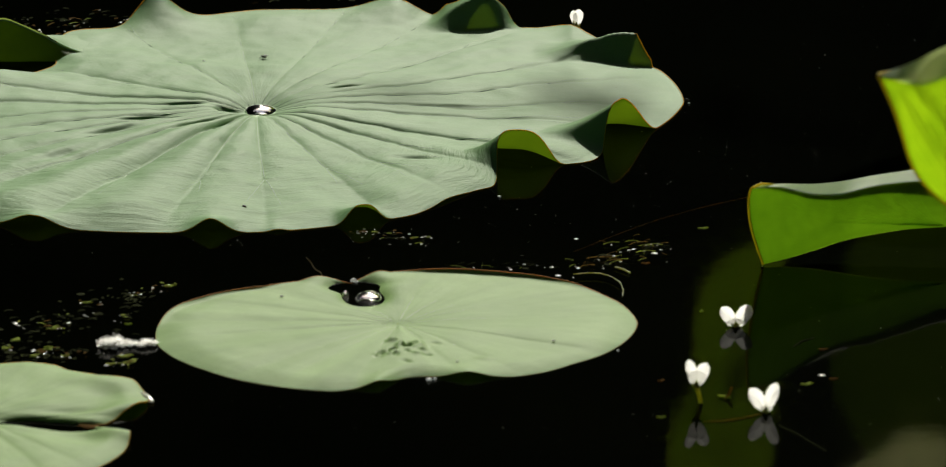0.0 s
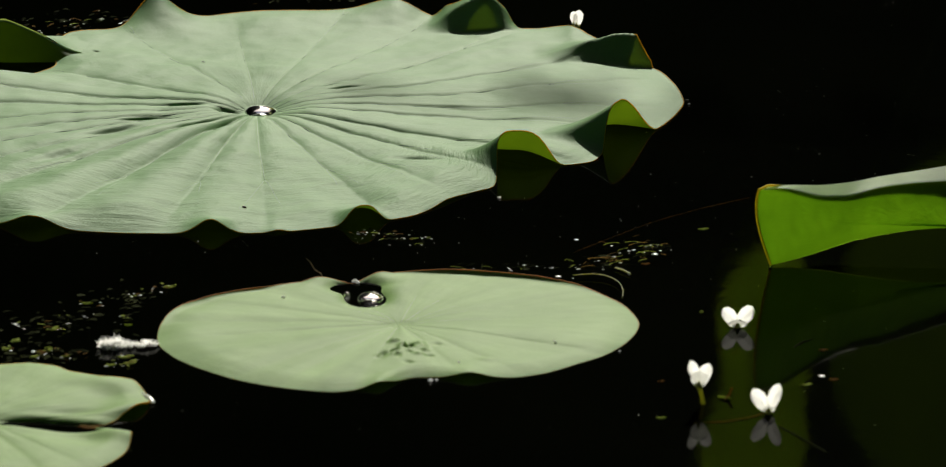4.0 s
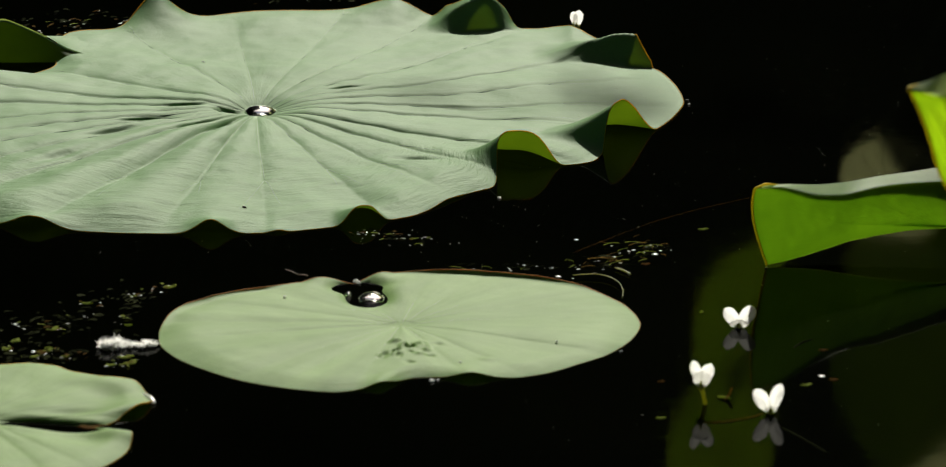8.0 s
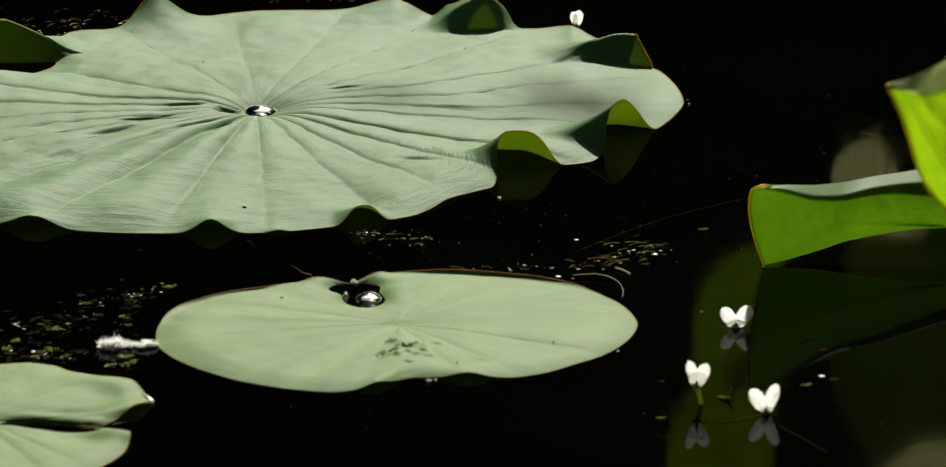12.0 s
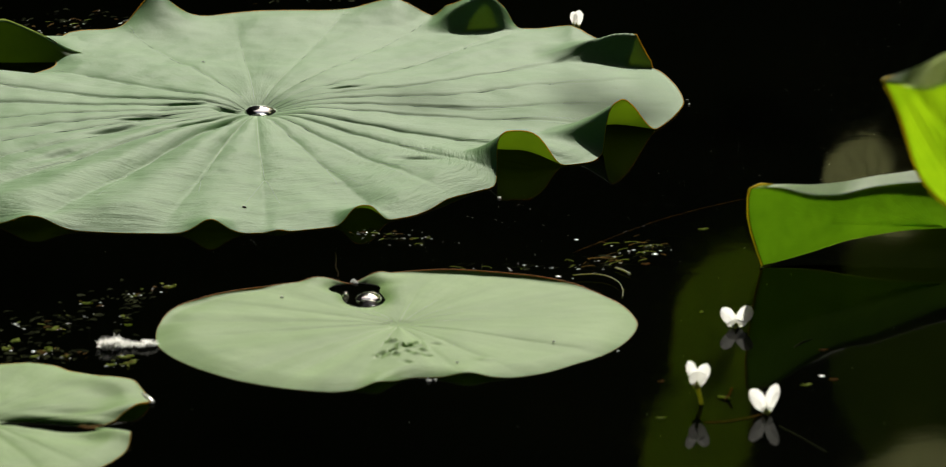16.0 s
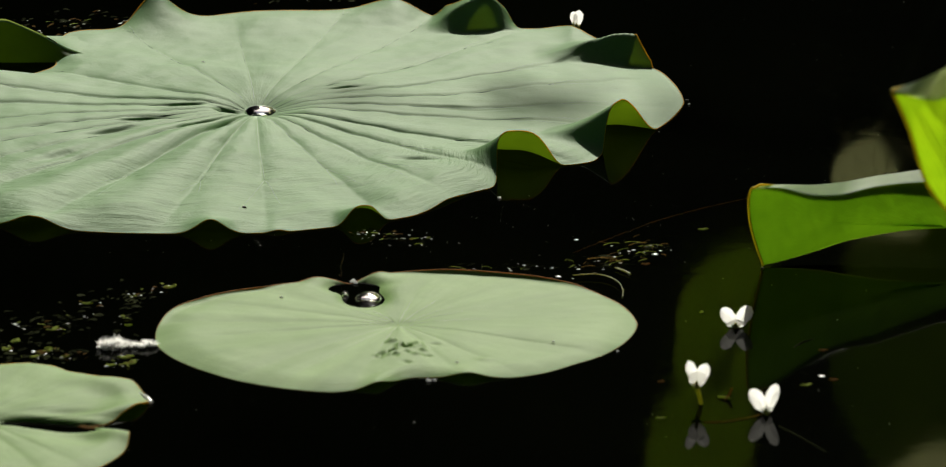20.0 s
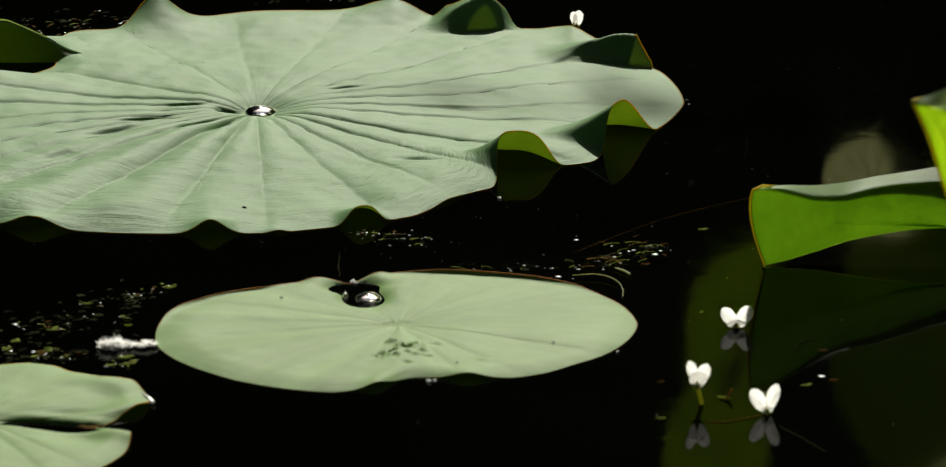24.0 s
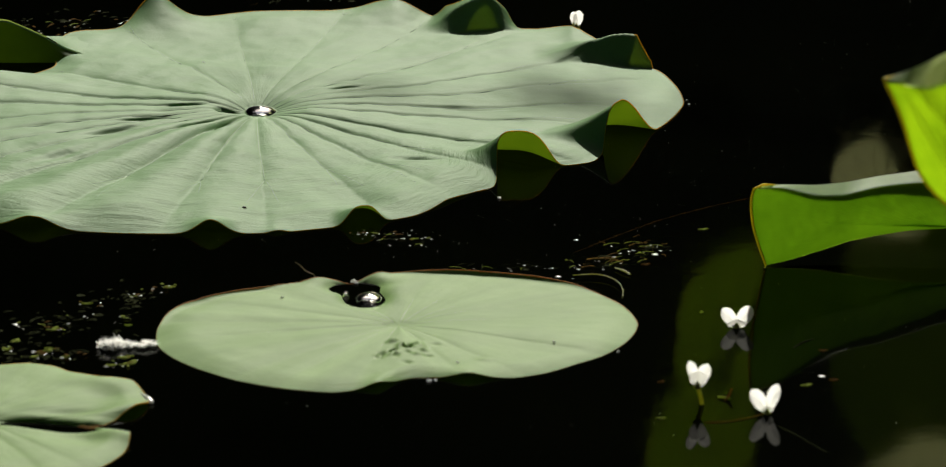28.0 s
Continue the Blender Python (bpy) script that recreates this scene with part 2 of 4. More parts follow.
def round_leaf(ob, profile, folds, veins, z0, sag, pucker, seed, top, under, rim_mat, nr=60, nt=540, dent=(), soft=1.6, rim_r=0.0005, thick=0.0005, vein_r=0.0006, rough=0.0006, twist=0.0, rim_near=0.8, floor=None, swells=0.0, furrow=0.55, sink=-0.25, lip=0.0, flaps=(), crown=0.0):
    """A shield-shaped floating leaf: radius profile, rim folds (angle, half width, rise, inner edge, power), raised veins."""
    rnd = random.Random(seed)
    theta = np.linspace(-math.pi, math.pi, nt, endpoint=False)
    R = smooth_profile(profile, theta, soft)
    r = np.linspace(0.0, 1.0, nr + 1) ** 0.85
    r[0] = 0.004
    if isinstance(veins, int):
        spec = [(-180 + 360 * (i + 0.5 * rnd.uniform(-1, 1)) / veins, rnd.uniform(0.46, 0.76), 360 / veins * rnd.uniform(0.22, 0.34), rnd.uniform(0.4, 1.3)) for i in range(veins)]
    else:
        spec = sorted(veins)
    veins = len(spec)
    vein_at = np.array([v[0] for v in spec])
    size = np.array([v[3] for v in spec])
    T, Q = np.meshgrid(theta, r)
    swirl = T + radians(twist) * np.clip(1 - Q * R[None] / 0.07, 0, 1)
    X, Y = Q * R[None] * np.cos(swirl), Q * R[None] * np.sin(swirl)
    Z = np.full_like(X, z0) - sag * np.exp(-(Q / 0.10) ** 2) + 0.35 * sag * np.exp(-((Q - 0.32) / 0.2) ** 2)
    Z += crown * (np.exp(-(Q * R[None] / 0.08) ** 2) - np.exp(-(Q * R[None] / 0.018) ** 2))
    # bulges between the veins, as a rounded saw that leans to one side
    deg = np.degrees(theta)
    edges = np.sort(vein_at)
    idx = np.searchsorted(edges, deg) - 1
    lo, hi = edges[idx % veins], edges[(idx + 1) % veins]
    gap = (hi - lo) % 360
    f = ((deg - lo) % 360) / gap
    amp = size[idx % veins] * np.clip(gap / (360 / veins), 0.4, 1.4)
    swell = np.sin(math.pi * f ** np.exp(-0.65 * np.cos(theta))) * amp * (1 - 0.2 * np.cos(theta)) * (0.7 - 0.32 * np.sin(theta))
    near = np.minimum((deg - lo) % 360, (hi - deg) % 360)
    groove = np.exp(-(np.radians(near)[None] * Q * R[None] / 0.0019) ** 2)
    Z -= furrow * pucker * groove * np.clip(Q * 5 - 0.4, 0, 1) * (1 - 0.7 * Q) * (0.25 + 0.75 * np.cos(T) ** 2)
    Z += pucker * (0.5 + 0.5 * np.cos(T) ** 2) * swell[None] * (np.clip(Q, 0, 1) ** 0.8) * (1 - 0.38 * Q)
    for i in range(nr + 1):
        for j in range(0, nt):
            x, y = X[i, j], Y[i, j]
            Z[i, j] += rough * noise.noise((x * 26 + seed, y * 26, 0.3)) * 1.4 + rough * 0.6 * noise.noise((x * 80, y * 80 + seed, 1.7)) + rough * swells * (0.35 + noise.noise((x * 11, y * 8 + 3 * seed, 4.1)))
    hold = np.zeros_like(Z)
    for at, half, rise, inner, power, *shape in folds:
        off = turn_from(T, at)
        grow = np.where(off > 0, shape[3], power) if len(shape) > 3 else power
        g = np.exp(-np.abs(off / np.where(off > 0, half * (shape[2] if len(shape) > 2 else 1.0), half)) ** grow)
        hold = np.maximum(hold, g * min(1.0, abs(rise) / 0.004))
        s = np.clip((Q - inner) / (1 - inner), 0, 1)
        top_at = shape[1] if len(shape) > 1 else 1.0
        climb = np.minimum(s / top_at, 1) ** (shape[0] if shape else 1.6)
        roll = 1 - 0.7 * (np.clip((s - top_at) / (1.0001 - top_at), 0, 1))
        Z += rise * g * climb * roll
    for x0, xt, x1, yc, slope, most, fall in flaps:
        win = np.clip(np.minimum((X - x0) / (xt - x0), (x1 - X) / (x1 - xt)), 0, 1)
        win = win * win * (3 - 2 * win)
        Z += np.clip(np.minimum(slope * np.clip(Y - yc, 0, 1), most - fall * np.clip(Y - yc - most / slope, 0, 1)), 0, 1) * win
        hold = np.maximum(hold, np.where(Y > yc, np.minimum(1, win * 2.5), 0))
    Z -= (Z - 0.0004) * (1 - hold) * np.clip((Q - 0.86) / 0.14, 0, 1) ** 1.5
    if floor is not None:
        Z = np.where((Q < 0.9) & (Z < floor), floor + 0.15 * (Z - floor), Z)
        Z = np.maximum(Z, 0.0007)
    for dx, dy, along, across, turn, dz in dent:
        c, sn = math.cos(radians(turn)), math.sin(radians(turn))
        a, b = (X - dx) * c + (Y - dy) * sn, -(X - dx) * sn + (Y - dy) * c
        Z += dz * np.exp(-(a / along) ** 2 - (b / across) ** 2) * (1 - lip * np.clip((Q - 0.95) / 0.045, 0, 1))
    g = np.stack([X, Y, Z], 2)
    uv = np.stack([np.abs(T) / (2 * math.pi), Q], 2).reshape(-1, 2)
    nn, blade = sheets(ob, g, True, top, under, thick, uv)
    rim = g[-1] - nn[-1] * thick * 0.5
    v, fc = tube(rim, rim_r * (rim_near + (1 - rim_near) * np.clip(0.5 + 1.2 * np.sin(theta), 0, 1)), 6, True)
    part("rim", mesh_of("rim", v, fc, rim_mat), ob, "thin yellow-brown leaf rim")
    # raised veins run from the middle outward and fork once
    for i, a in enumerate(vein_at):
        reach = rnd.uniform(0.72, 0.92)
        fork, spread = spec[i][1:3]
        sway = rnd.uniform(-1, 1)
        verts, faces = [], []
        for side in (0, 1, -1):
            q = np.linspace(0.05, fork, 16) if side == 0 else np.linspace(fork, max(fork + 0.1, reach * rnd.uniform(0.9, 1.05)), 14)
            ang = np.full_like(q, a) if side == 0 else a + side * spread * ((q - fork) / (1 - fork)) ** 0.7
            ang = ang + 0.6 * sway * np.sin(q * 9 + 3 * sway)
            ri = np.interp(q, r, np.arange(nr + 1))
            tj = (((ang + 180) % 360) / 360 * nt)
            pts = []
            for u, w in zip(ri, tj):
                i0, j0 = min(int(u), nr - 1), int(w) % nt
                j1, fu, fw = (j0 + 1) % nt, u - int(u) if int(u) < nr else 1.0, w - int(w)
                pt = (g[i0, j0] * (1 - fu) + g[i0 + 1, j0] * fu) * (1 - fw) + (g[i0, j1] * (1 - fu) + g[i0 + 1, j1] * fu) * fw
                pts.append(pt - np.array((0, 0, vein_r * sink)))
            wide = 0.8 * vein_r * (1.0 - 0.45 * (q / reach)) if side == 0 else vein_r * 0.62 * (1 - 0.75 * (q - fork) / (1.02 - fork))
            tv, tf = tube(pts, wide, 6)
            faces += [tuple(k + len(verts) for k in fc2) for fc2 in tf]
            verts += [tuple(p) for p in tv]
        part("vein", mesh_of("vein", verts, faces, VEIN if top == LEAF_TOP else VEIN_PALE), blade)
    return g


def stalk(ob, top, foot, radius, bend=0.02, mat=None):
    t = np.linspace(0, 1, 14)[:, None]
    line = np.asarray(top) * (1 - t) + np.asarray(foot) * t + np.array((bend, bend * 0.5, 0)) * np.sin(t * math.pi)
    v, f = tube(line, radius, 8)
    part("petiole", mesh_of("petiole", v, f, mat or STALK), ob, "slender green leaf stalk")


# ---- the pond, its banks and the trees behind ----
def pond_edge(x, y):
    a = math.atan2(y - 1.0, x)
    return math.hypot(x / 6.0, (y - 1.0) / 3.9) - 1 + 0.06 * math.sin(3 * a + 1) + 0.04 * math.sin(7 * a)


def build_ground():
    ticks = [-400, -150, -60, -30, -18] + [-12 + 0.5 * i for i in range(49)] + [18, 30, 60, 150, 400]
    verts, faces, m = [], [], len(ticks)
    for y in ticks:
        for x in ticks:
            d = pond_edge(x, y)
            z = -0.7 if d < -0.25 else (0.10 if d > 0.05 else -0.7 + 0.8 * (d + 0.25) / 0.30)
            z += 0.05 * noise.noise((x * 0.7, y * 0.7, 0)) if d > -0.2 else 0
            verts.append((x, y, z))
    for i in range(m - 1):
        for j in range(m - 1):
            faces.append((i * m + j, i * m + j + 1, (i + 1) * m + j + 1, (i + 1) * m + j))
    tagged(new("ground", mesh_of("ground", verts, faces, SOIL)), "dark soil of the pond bed and its banks", "ground", kind="structure")
    n = 24
    v = [(-7.5 + 15 * i / n, -4 + 10.5 * j / n, 0) for j in range(n + 1) for i in range(n + 1)]
    f = [(j * (n + 1) + i, j * (n + 1) + i + 1, (j + 1) * (n + 1) + i + 1, (j + 1) * (n + 1) + i) for j in range(n) for i in range(n)]
    tagged(new("water", mesh_of("water", v, f, WATER)), "still dark pond water mirroring the leaves above it", "water", kind="structure")


build_ground()


def build_shrub():
    ob = thing("shrub", "dense dark green shrub in shade on the pond bank", "shrub", (0, 0, 0), "shrubs on the bank")
    rnd = random.Random(5)
    v, f = tube([(0, 0, -0.1), (0.04, 0, 0.5), (0.0, 0.05, 1.2), (0.05, 0.02, 2.0)], [0.09, 0.07, 0.05, 0.02], 8)
    part("trunk", mesh_of("trunk", v, f, BARK), ob)
    for i in range(6):
        a = i * 1.05
        z = 0.4 + 0.22 * i
        v, f = tube([(0, 0, z), (0.35 * math.cos(a), 0.35 * math.sin(a), z + 0.4), (0.8 * math.cos(a), 0.7 * math.sin(a), z + 0.7)], [0.03, 0.02, 0.008], 6)
        part("limb", mesh_of("limb", v, f, BARK), ob)
    verts, faces = [], []
    for i in range(3600):
        a, u, w = rnd.uniform(0, 6.283), rnd.random() ** 0.4, rnd.uniform(-1, 1)
        s = math.sqrt(1 - w * w)
        lump = 1 + 0.22 * math.sin(3 * a + 4 * w) + 0.12 * math.sin(7 * a)
        c = Vector((1.15 * u * s * math.cos(a) * lump, 0.85 * u * s * math.sin(a) * lump, 1.55 + 1.55 * u * w))
        rot = Euler((rnd.uniform(0, 6.3), rnd.uniform(0, 6.3), rnd.uniform(0, 6.3))).to_matrix()
        k, size = len(verts), rnd.uniform(0.09, 0.17)
        for q in ((-1, 0, 0), (0, 0.45, 0.08), (1, 0, 0), (0, -0.45, 0.08)):
            verts.append(tuple(c + rot @ (Vector(q) * size)))
        faces += [(k, k + 1, k + 2), (k, k + 2, k + 3)]
    part("crown", mesh_of("crown", verts, faces, FOLIAGE, smooth=False), ob)
    return ob


shrub = build_shrub()
shrub.location = (-1.2, 5.5, 0.05)
rng = random.Random(11)
for i in range(9):
    copy_thing(shrub, pose(-7.4 + 1.75 * i + rng.uniform(-0.2, 0.2), 5.6 + rng.uniform(0.2, 0.9) + 0.5 * (i % 2), 0.05, 0, 0, rng.uniform(0, 360)))
for i in range(6):
    copy_thing(shrub, pose(-6.5 + 2.6 * i + rng.uniform(-0.2, 0.2), -6.4 + rng.uniform(-0.6, 0.4), 0.05, 0, 0, rng.uniform(0, 360)))
for i in range(4):
    copy_thing(shrub, pose(-8.0, -3.0 + 2.6 * i, 0.05, 0, 0, 60 * i))
    copy_thing(shrub, pose(8.0, -3.0 + 2.6 * i, 0.05, 0, 0, 80 * i))


def build_tree(at, seed, reach=1.5):
    """A tall unseen bank tree, added so that its wide crown over the pond shuts out most of the sky."""
    rnd = random.Random(seed)
    ob = thing("tree", "tall unseen bank tree added to keep skylight off the pond", "tree", at, "trees round the pond")
    inward = Vector((-at[0], 0.6 - at[1], 0)).normalized()
    v, f = tube([(0, 0, -0.1), (0.05, 0, 1.2), tuple(inward * 0.3 + Vector((0, 0, 2.6))), tuple(inward * reach * 0.7 + Vector((0, 0, 4.6)))], [0.22, 0.18, 0.14, 0.05], 10)
    part("trunk", mesh_of("trunk", v, f, BARK), ob)
    for i in range(7):
        a = i * 0.9
        out = (inward * 1.2 + Vector((math.cos(a), math.sin(a), 0))).normalized()
        o = inward * 0.4 + Vector((0, 0, 2.4 + 0.25 * i))
        v, f = tube([tuple(o), tuple(o + out * 1.0 + Vector((0, 0, 0.5))), tuple(o + out * 1.1 + inward * reach * 0.9 + Vector((0, 0, 0.7)))], [0.07, 0.05, 0.015], 6)
        part("limb", mesh_of("limb", v, f, BARK), ob)
    verts, faces = [], []
    for i in range(2600):
        a, u, w = rnd.uniform(0, 6.283), rnd.random() ** 0.45, rnd.uniform(-1, 1)
        s = math.sqrt(1 - w * w)
        lump = 1 + 0.2 * math.sin(3 * a + 4 * w + seed) + 0.12 * math.sin(7 * a)
        c = inward * reach + Vector((2.5 * u * s * math.cos(a) * lump, 2.5 * u * s * math.sin(a) * lump, 4.3 + 1.7 * u * w * lump))
        rot = Euler((rnd.uniform(0, 6.3), rnd.uniform(0, 6.3), rnd.uniform(0, 6.3))).to_matrix()
        k, size = len(verts), rnd.uniform(0.14, 0.28)
        for q in ((-1, 0, 0), (0, 0.5, 0.08), (1, 0, 0), (0, -0.5, 0.08)):
            verts.append(tuple(c + rot @ (Vector(q) * size)))
        faces += [(k, k + 1, k + 2), (k, k + 2, k + 3)]
    part("crown", mesh_of("crown", verts, faces, FOLIAGE, smooth=False), ob)
    return ob


# Crowns out of view, added round the pond to cut the sky's fill light.
for i, at in enumerate([(-5.0, -4.6), (-1.6, -5.2), (1.9, -5.1), (5.2, -4.4), (-3.2, -3.7), (3.2, -3.7), (-7.0, -1.2), (7.0, -1.0), (-6.8, 2.2), (6.9, 2.4), (-6.0, 5.4), (6.4, 5.6), (0.0, -6.6)]):
    build_tree((*at, 0.08), 100 + i)
for i, (x, y, reach) in enumerate([(-3.6, -4.4, 3.6), (3.7, -4.3, 3.6), (0.4, -5.6, 4.2), (-6.3, 0.6, 3.4), (6.4, 0.8, 3.4), (-6.2, 3.6, 3.0), (6.3, 3.8, 2.6)]):
    build_tree((x, y, 0.08), 300 + i, reach)
for i in range(7):
    copy_thing(shrub, pose(-6.6 + 2.1 * i, 8.2 + 0.4 * (i % 2), 0.3, 0, 0, 50 * i))


for i, (x, y) in enumerate([(-2.7, 8.6), (5.9, 8.4), (-5.6, 7.6), (-0.9, 13.5), (8.6, 6.6), (4.9, 13.0)]):
    build_tree((x, y, 0.1), 500 + i, 0.2)


# ---- floating leaves ----
def speck_shape(x, y, z, r):
    v, f = tube([(x - r, y, z), (x - 0.3 * r, y + 0.2 * r, z + 0.5 * r), (x + 0.5 * r, y - 0.2 * r, z + 0.4 * r), (x + r, y, z)], [0.15 * r, 0.6 * r, 0.5 * r, 0.15 * r], 6)
    return v, f


big_leaf = thing("lotus_leaf", "large pale grey-green lotus leaf with curled rim floating on water", "lotus leaf", (-0.1227, 0.2486, 0))
BIG_RADII = [(-150, 0.272), (-119, 0.265), (-97, 0.2505), (-86, 0.247), (-78, 0.240), (-67, 0.232), (-59, 0.212), (-53, 0.2045), (-49.2, 0.205), (-44.5, 0.190), (-39.8, 0.176),
             (-35.5, 0.178), (-33.7, 0.194), (-31.5, 0.206), (-28, 0.214), (-24, 0.212), (-20, 0.208), (-12, 0.212), (-8, 0.227), (7, 0.245), (19, 0.251), (24.3, 0.2540), (28.6, 0.2525), (34.2, 0.2510), (40, 0.2545), (43.5, 0.2600), (47, 0.2665),
             (50, 0.269), (53, 0.262), (57.9, 0.242), (64.8, 0.2468), (73.6, 0.259), (80, 0.258), (92, 0.254), (99.2, 0.242), (102.7, 0.2390), (106.9, 0.2435), (109.6, 0.2390), (112.3, 0.2285), (114.9, 0.227), (117.9, 0.2330), (121.1, 0.2313), (125.4, 0.2130), (129, 0.2000), (131, 0.1900), (133, 0.1780), (135, 0.1700), (138, 0.1660), (144, 0.1645), (146, 0.1720), (149, 0.190), (152, 0.205), (158, 0.216), (165, 0.235), (180, 0.262)]
BIG_FOLDS = [(-14.8, 6.2, 0.020, 0.80, 4), (-36.5, 7.5, 0.0128, 0.86, 2.5, 1.6, 1.0, 0.52, 6), (-59, 4, 0.001, 0.85, 2), (-74.3, 3.0, 0.008, 0.86, 3),
             (-85.6, 1.5, 0.0015, 0.9, 2), (-93.8, 2.7, 0.0034, 0.9, 2), (-114.8, 3.2, 0.0034, 0.90, 2), (158, 8, 0.010, 0.90, 2, 1.2),
             (106.2, 5.0, 0.0115, 0.78, 2), (72.8, 6, 0.006, 0.75, 2)]
# flaps bent up along a straight crease: x of foot, tip and foot, y of the crease, slope, height, fall behind the crest
BIG_FLAPS = [(0.088, 0.1300, 0.153, 0.1890, 1.10, 0.0165, 0.0), (0.156, 0.2140, 0.244, 0.1120, 1.05, 0.0150, 0.50)]
# veins: angle, where they fork, half spread of the fork, bulge of the panel after them
BIG_VEINS = [(95, 0.9, 1, 0.7), (79, 0.9, 1, 0.8), (66, 0.9, 1, 0.9), (51, 0.7, 3, 0.9), (33, 0.68, 3, 0.8), (19, 0.7, 3, 0.6), (5, 0.72, 3, 0.40), (-8, 0.62, 3.5, 0.42), (-30, 0.62, 4, 0.6),
             (-44, 0.6, 4, 0.8), (-58, 0.64, 4, 0.8), (-71, 0.55, 4, 0.7), (-87, 0.60, 4.5, 1.0), (-100, 0.62, 4, 1.4), (-115, 0.60, 4, 2.0), (-131, 0.55, 4.5, 2.0), (-144, 0.62, 3, 0.9), (-154, 0.66, 3, 0.40),
             (-163, 0.66, 3, 0.28), (-174, 0.66, 3, 0.24), (172, 0.66, 3, 0.26), (160, 0.66, 3, 0.4), (141, 0.9, 1, 0.6), (113, 0.9, 1, 0.7)]
# short creases pressed into the leaf: x, y, length, width, turn, depth
BIG_DENTS = [(-0.062, -0.024, 0.015, 0.0030, 22, -0.0038), (-0.032, -0.040, 0.014, 0.0026, 52, -0.0036), (0.050, 0.044, 0.009, 0.0022, 32, -0.0030),
             (0.091, -0.108, 0.010, 0.004, -10, -0.0030), (-0.040, 0.006, 0.010, 0.0022, 6, -0.0030), (0.118, 0.006, 0.02, 0.003, 0, -0.0015),
             (-0.017, -0.040, 0.014, 0.0022, 66, -0.0026), (-0.079, -0.051, 0.018, 0.0030, 35, -0.0026), (-0.105, -0.104, 0.020, 0.005, 44, -0.0024),
             (-0.0165, -0.002, 0.005, 0.0035, 0, -0.0040)]
big_form = round_leaf(big_leaf, BIG_RADII, BIG_FOLDS, BIG_VEINS, 0.0022, 0.0015, 0.0052, 12, LEAF_TOP, LEAF_UNDER, RIM, nr=110, nt=840, soft=1.0, dent=BIG_DENTS, rough=0.0009, floor=0.0014, swells=4.0, sink=0.30, vein_r=0.00036, furrow=0.14, rim_r=0.0005, flaps=BIG_FLAPS, crown=0.0034, rim_near=0.5)


def raised_lobe(ob):
    """The rim lobe beyond the notch, bent up so that its underside faces the viewer."""
    xs = np.linspace(-0.215, -0.104, 46)
    top = np.interp(xs, [-0.215, -0.175, -0.152, -0.140, -0.128, -0.116, -0.104], [0.010, 0.018, 0.0232, 0.0180, 0.0125, 0.0050, 0.0010])
    for _ in range(2):
        top[1:-1] = (top[:-2] + 2 * top[1:-1] + top[2:]) / 4
    front, back = np.zeros((46, 12, 3)), np.zeros((46, 12, 3))
    for i, (x, h) in enumerate(zip(xs, top)):
        for j in range(12):
            k = j / 11
            wave = 0.0012 * noise.noise((x * 60, k * 2, 3.0))
            front[i, j] = (x, 0.128 + 0.010 * k * k + wave, -0.002 + (h + 0.002) * k)
            back[i, j] = (x + 0.006 * k, 0.1385 + 0.050 * k + wave, h * (1 - k) ** 1.4 + 0.0012)
    uv = np.stack(np.meshgrid(np.linspace(0, 0.2, 46), np.linspace(0.7, 1, 12), indexing="ij"), 2).reshape(-1, 2)
    part("lobe_underside", mesh_of("lobe_underside", front.reshape(-1, 3), grid_faces(46, 12, False), LEAF_LOBE, uv), ob, "green translucent underside, darkened as if in shade")
    part("lobe", mesh_of("lobe", back.reshape(-1, 3), grid_faces(46, 12, False), LEAF_TOP, uv), ob)
    v, f = tube(front[:, -1], 0.0005, 6)
    part("rim", mesh_of("rim", v, f, VEIN), ob, "pale sunlit leaf rim")


raised_lobe(big_leaf)
stalk(big_leaf, (0, 0, -0.004), (0.05, 0.12, -0.5), 0.004)

for x, y, r in ((0.000, -0.209, 0.0014), (0.0845, -0.028, 0.0009), (0.2445, 0.022, 0.0014), (0.095, -0.088, 0.0006)):
    part("speck", mesh_of("speck", *speck_shape(x, y, 0.0035, r), INSECT), big_leaf, "tiny dark speck of dirt")
for x, y, a, size in ((-0.033, 0.108, 2.4, 0.003), (0.128, -0.100, 0.7, 0.003), (0.118, -0.104, 0.6, 0.0022), (-0.085, -0.10, 1.2, 0.0018)):
    v, f = tube([(x, y, 0.0045), (x + size * 0.5 * math.cos(a), y + size * 0.5 * math.sin(a), 0.0055), (x + size * math.cos(a), y + size * math.sin(a), 0.0048)], 0.00018, 5)
    part("hair", mesh_of("hair", v, f, DUST), big_leaf, "fine pale hair lying on the leaf")

low_leaf = thing("lotus_leaf", "flat pale green young lotus leaf with brown rim and a notch", "lotus leaf", (-0.0378, -0.1758, 0))
LOW_RADII = [(2.6, 0.1211), (20, 0.120), (36, 0.1151), (56, 0.1036), (74, 0.0980), (94, 0.0930), (101, 0.0900), (105.5, 0.086), (107.4, 0.0825), (109.5, 0.086), (114, 0.0925),
             (137, 0.0949), (150, 0.1045), (164, 0.1150), (173, 0.1190), (-174, 0.1222), (-164, 0.1245), (-153, 0.1240), (-141, 0.1222), (-129, 0.1218), (-116, 0.1200), (-105, 0.1178), (-99, 0.1105), (-94, 0.1040),
             (-90, 0.0960), (-87, 0.0905), (-83, 0.0888), (-79, 0.0905), (-76, 0.0925), (-70, 0.0960), (-64, 0.1005), (-57, 0.1060), (-48, 0.1092), (-37, 0.1098), (-26, 0.1142), (-12, 0.1176)]
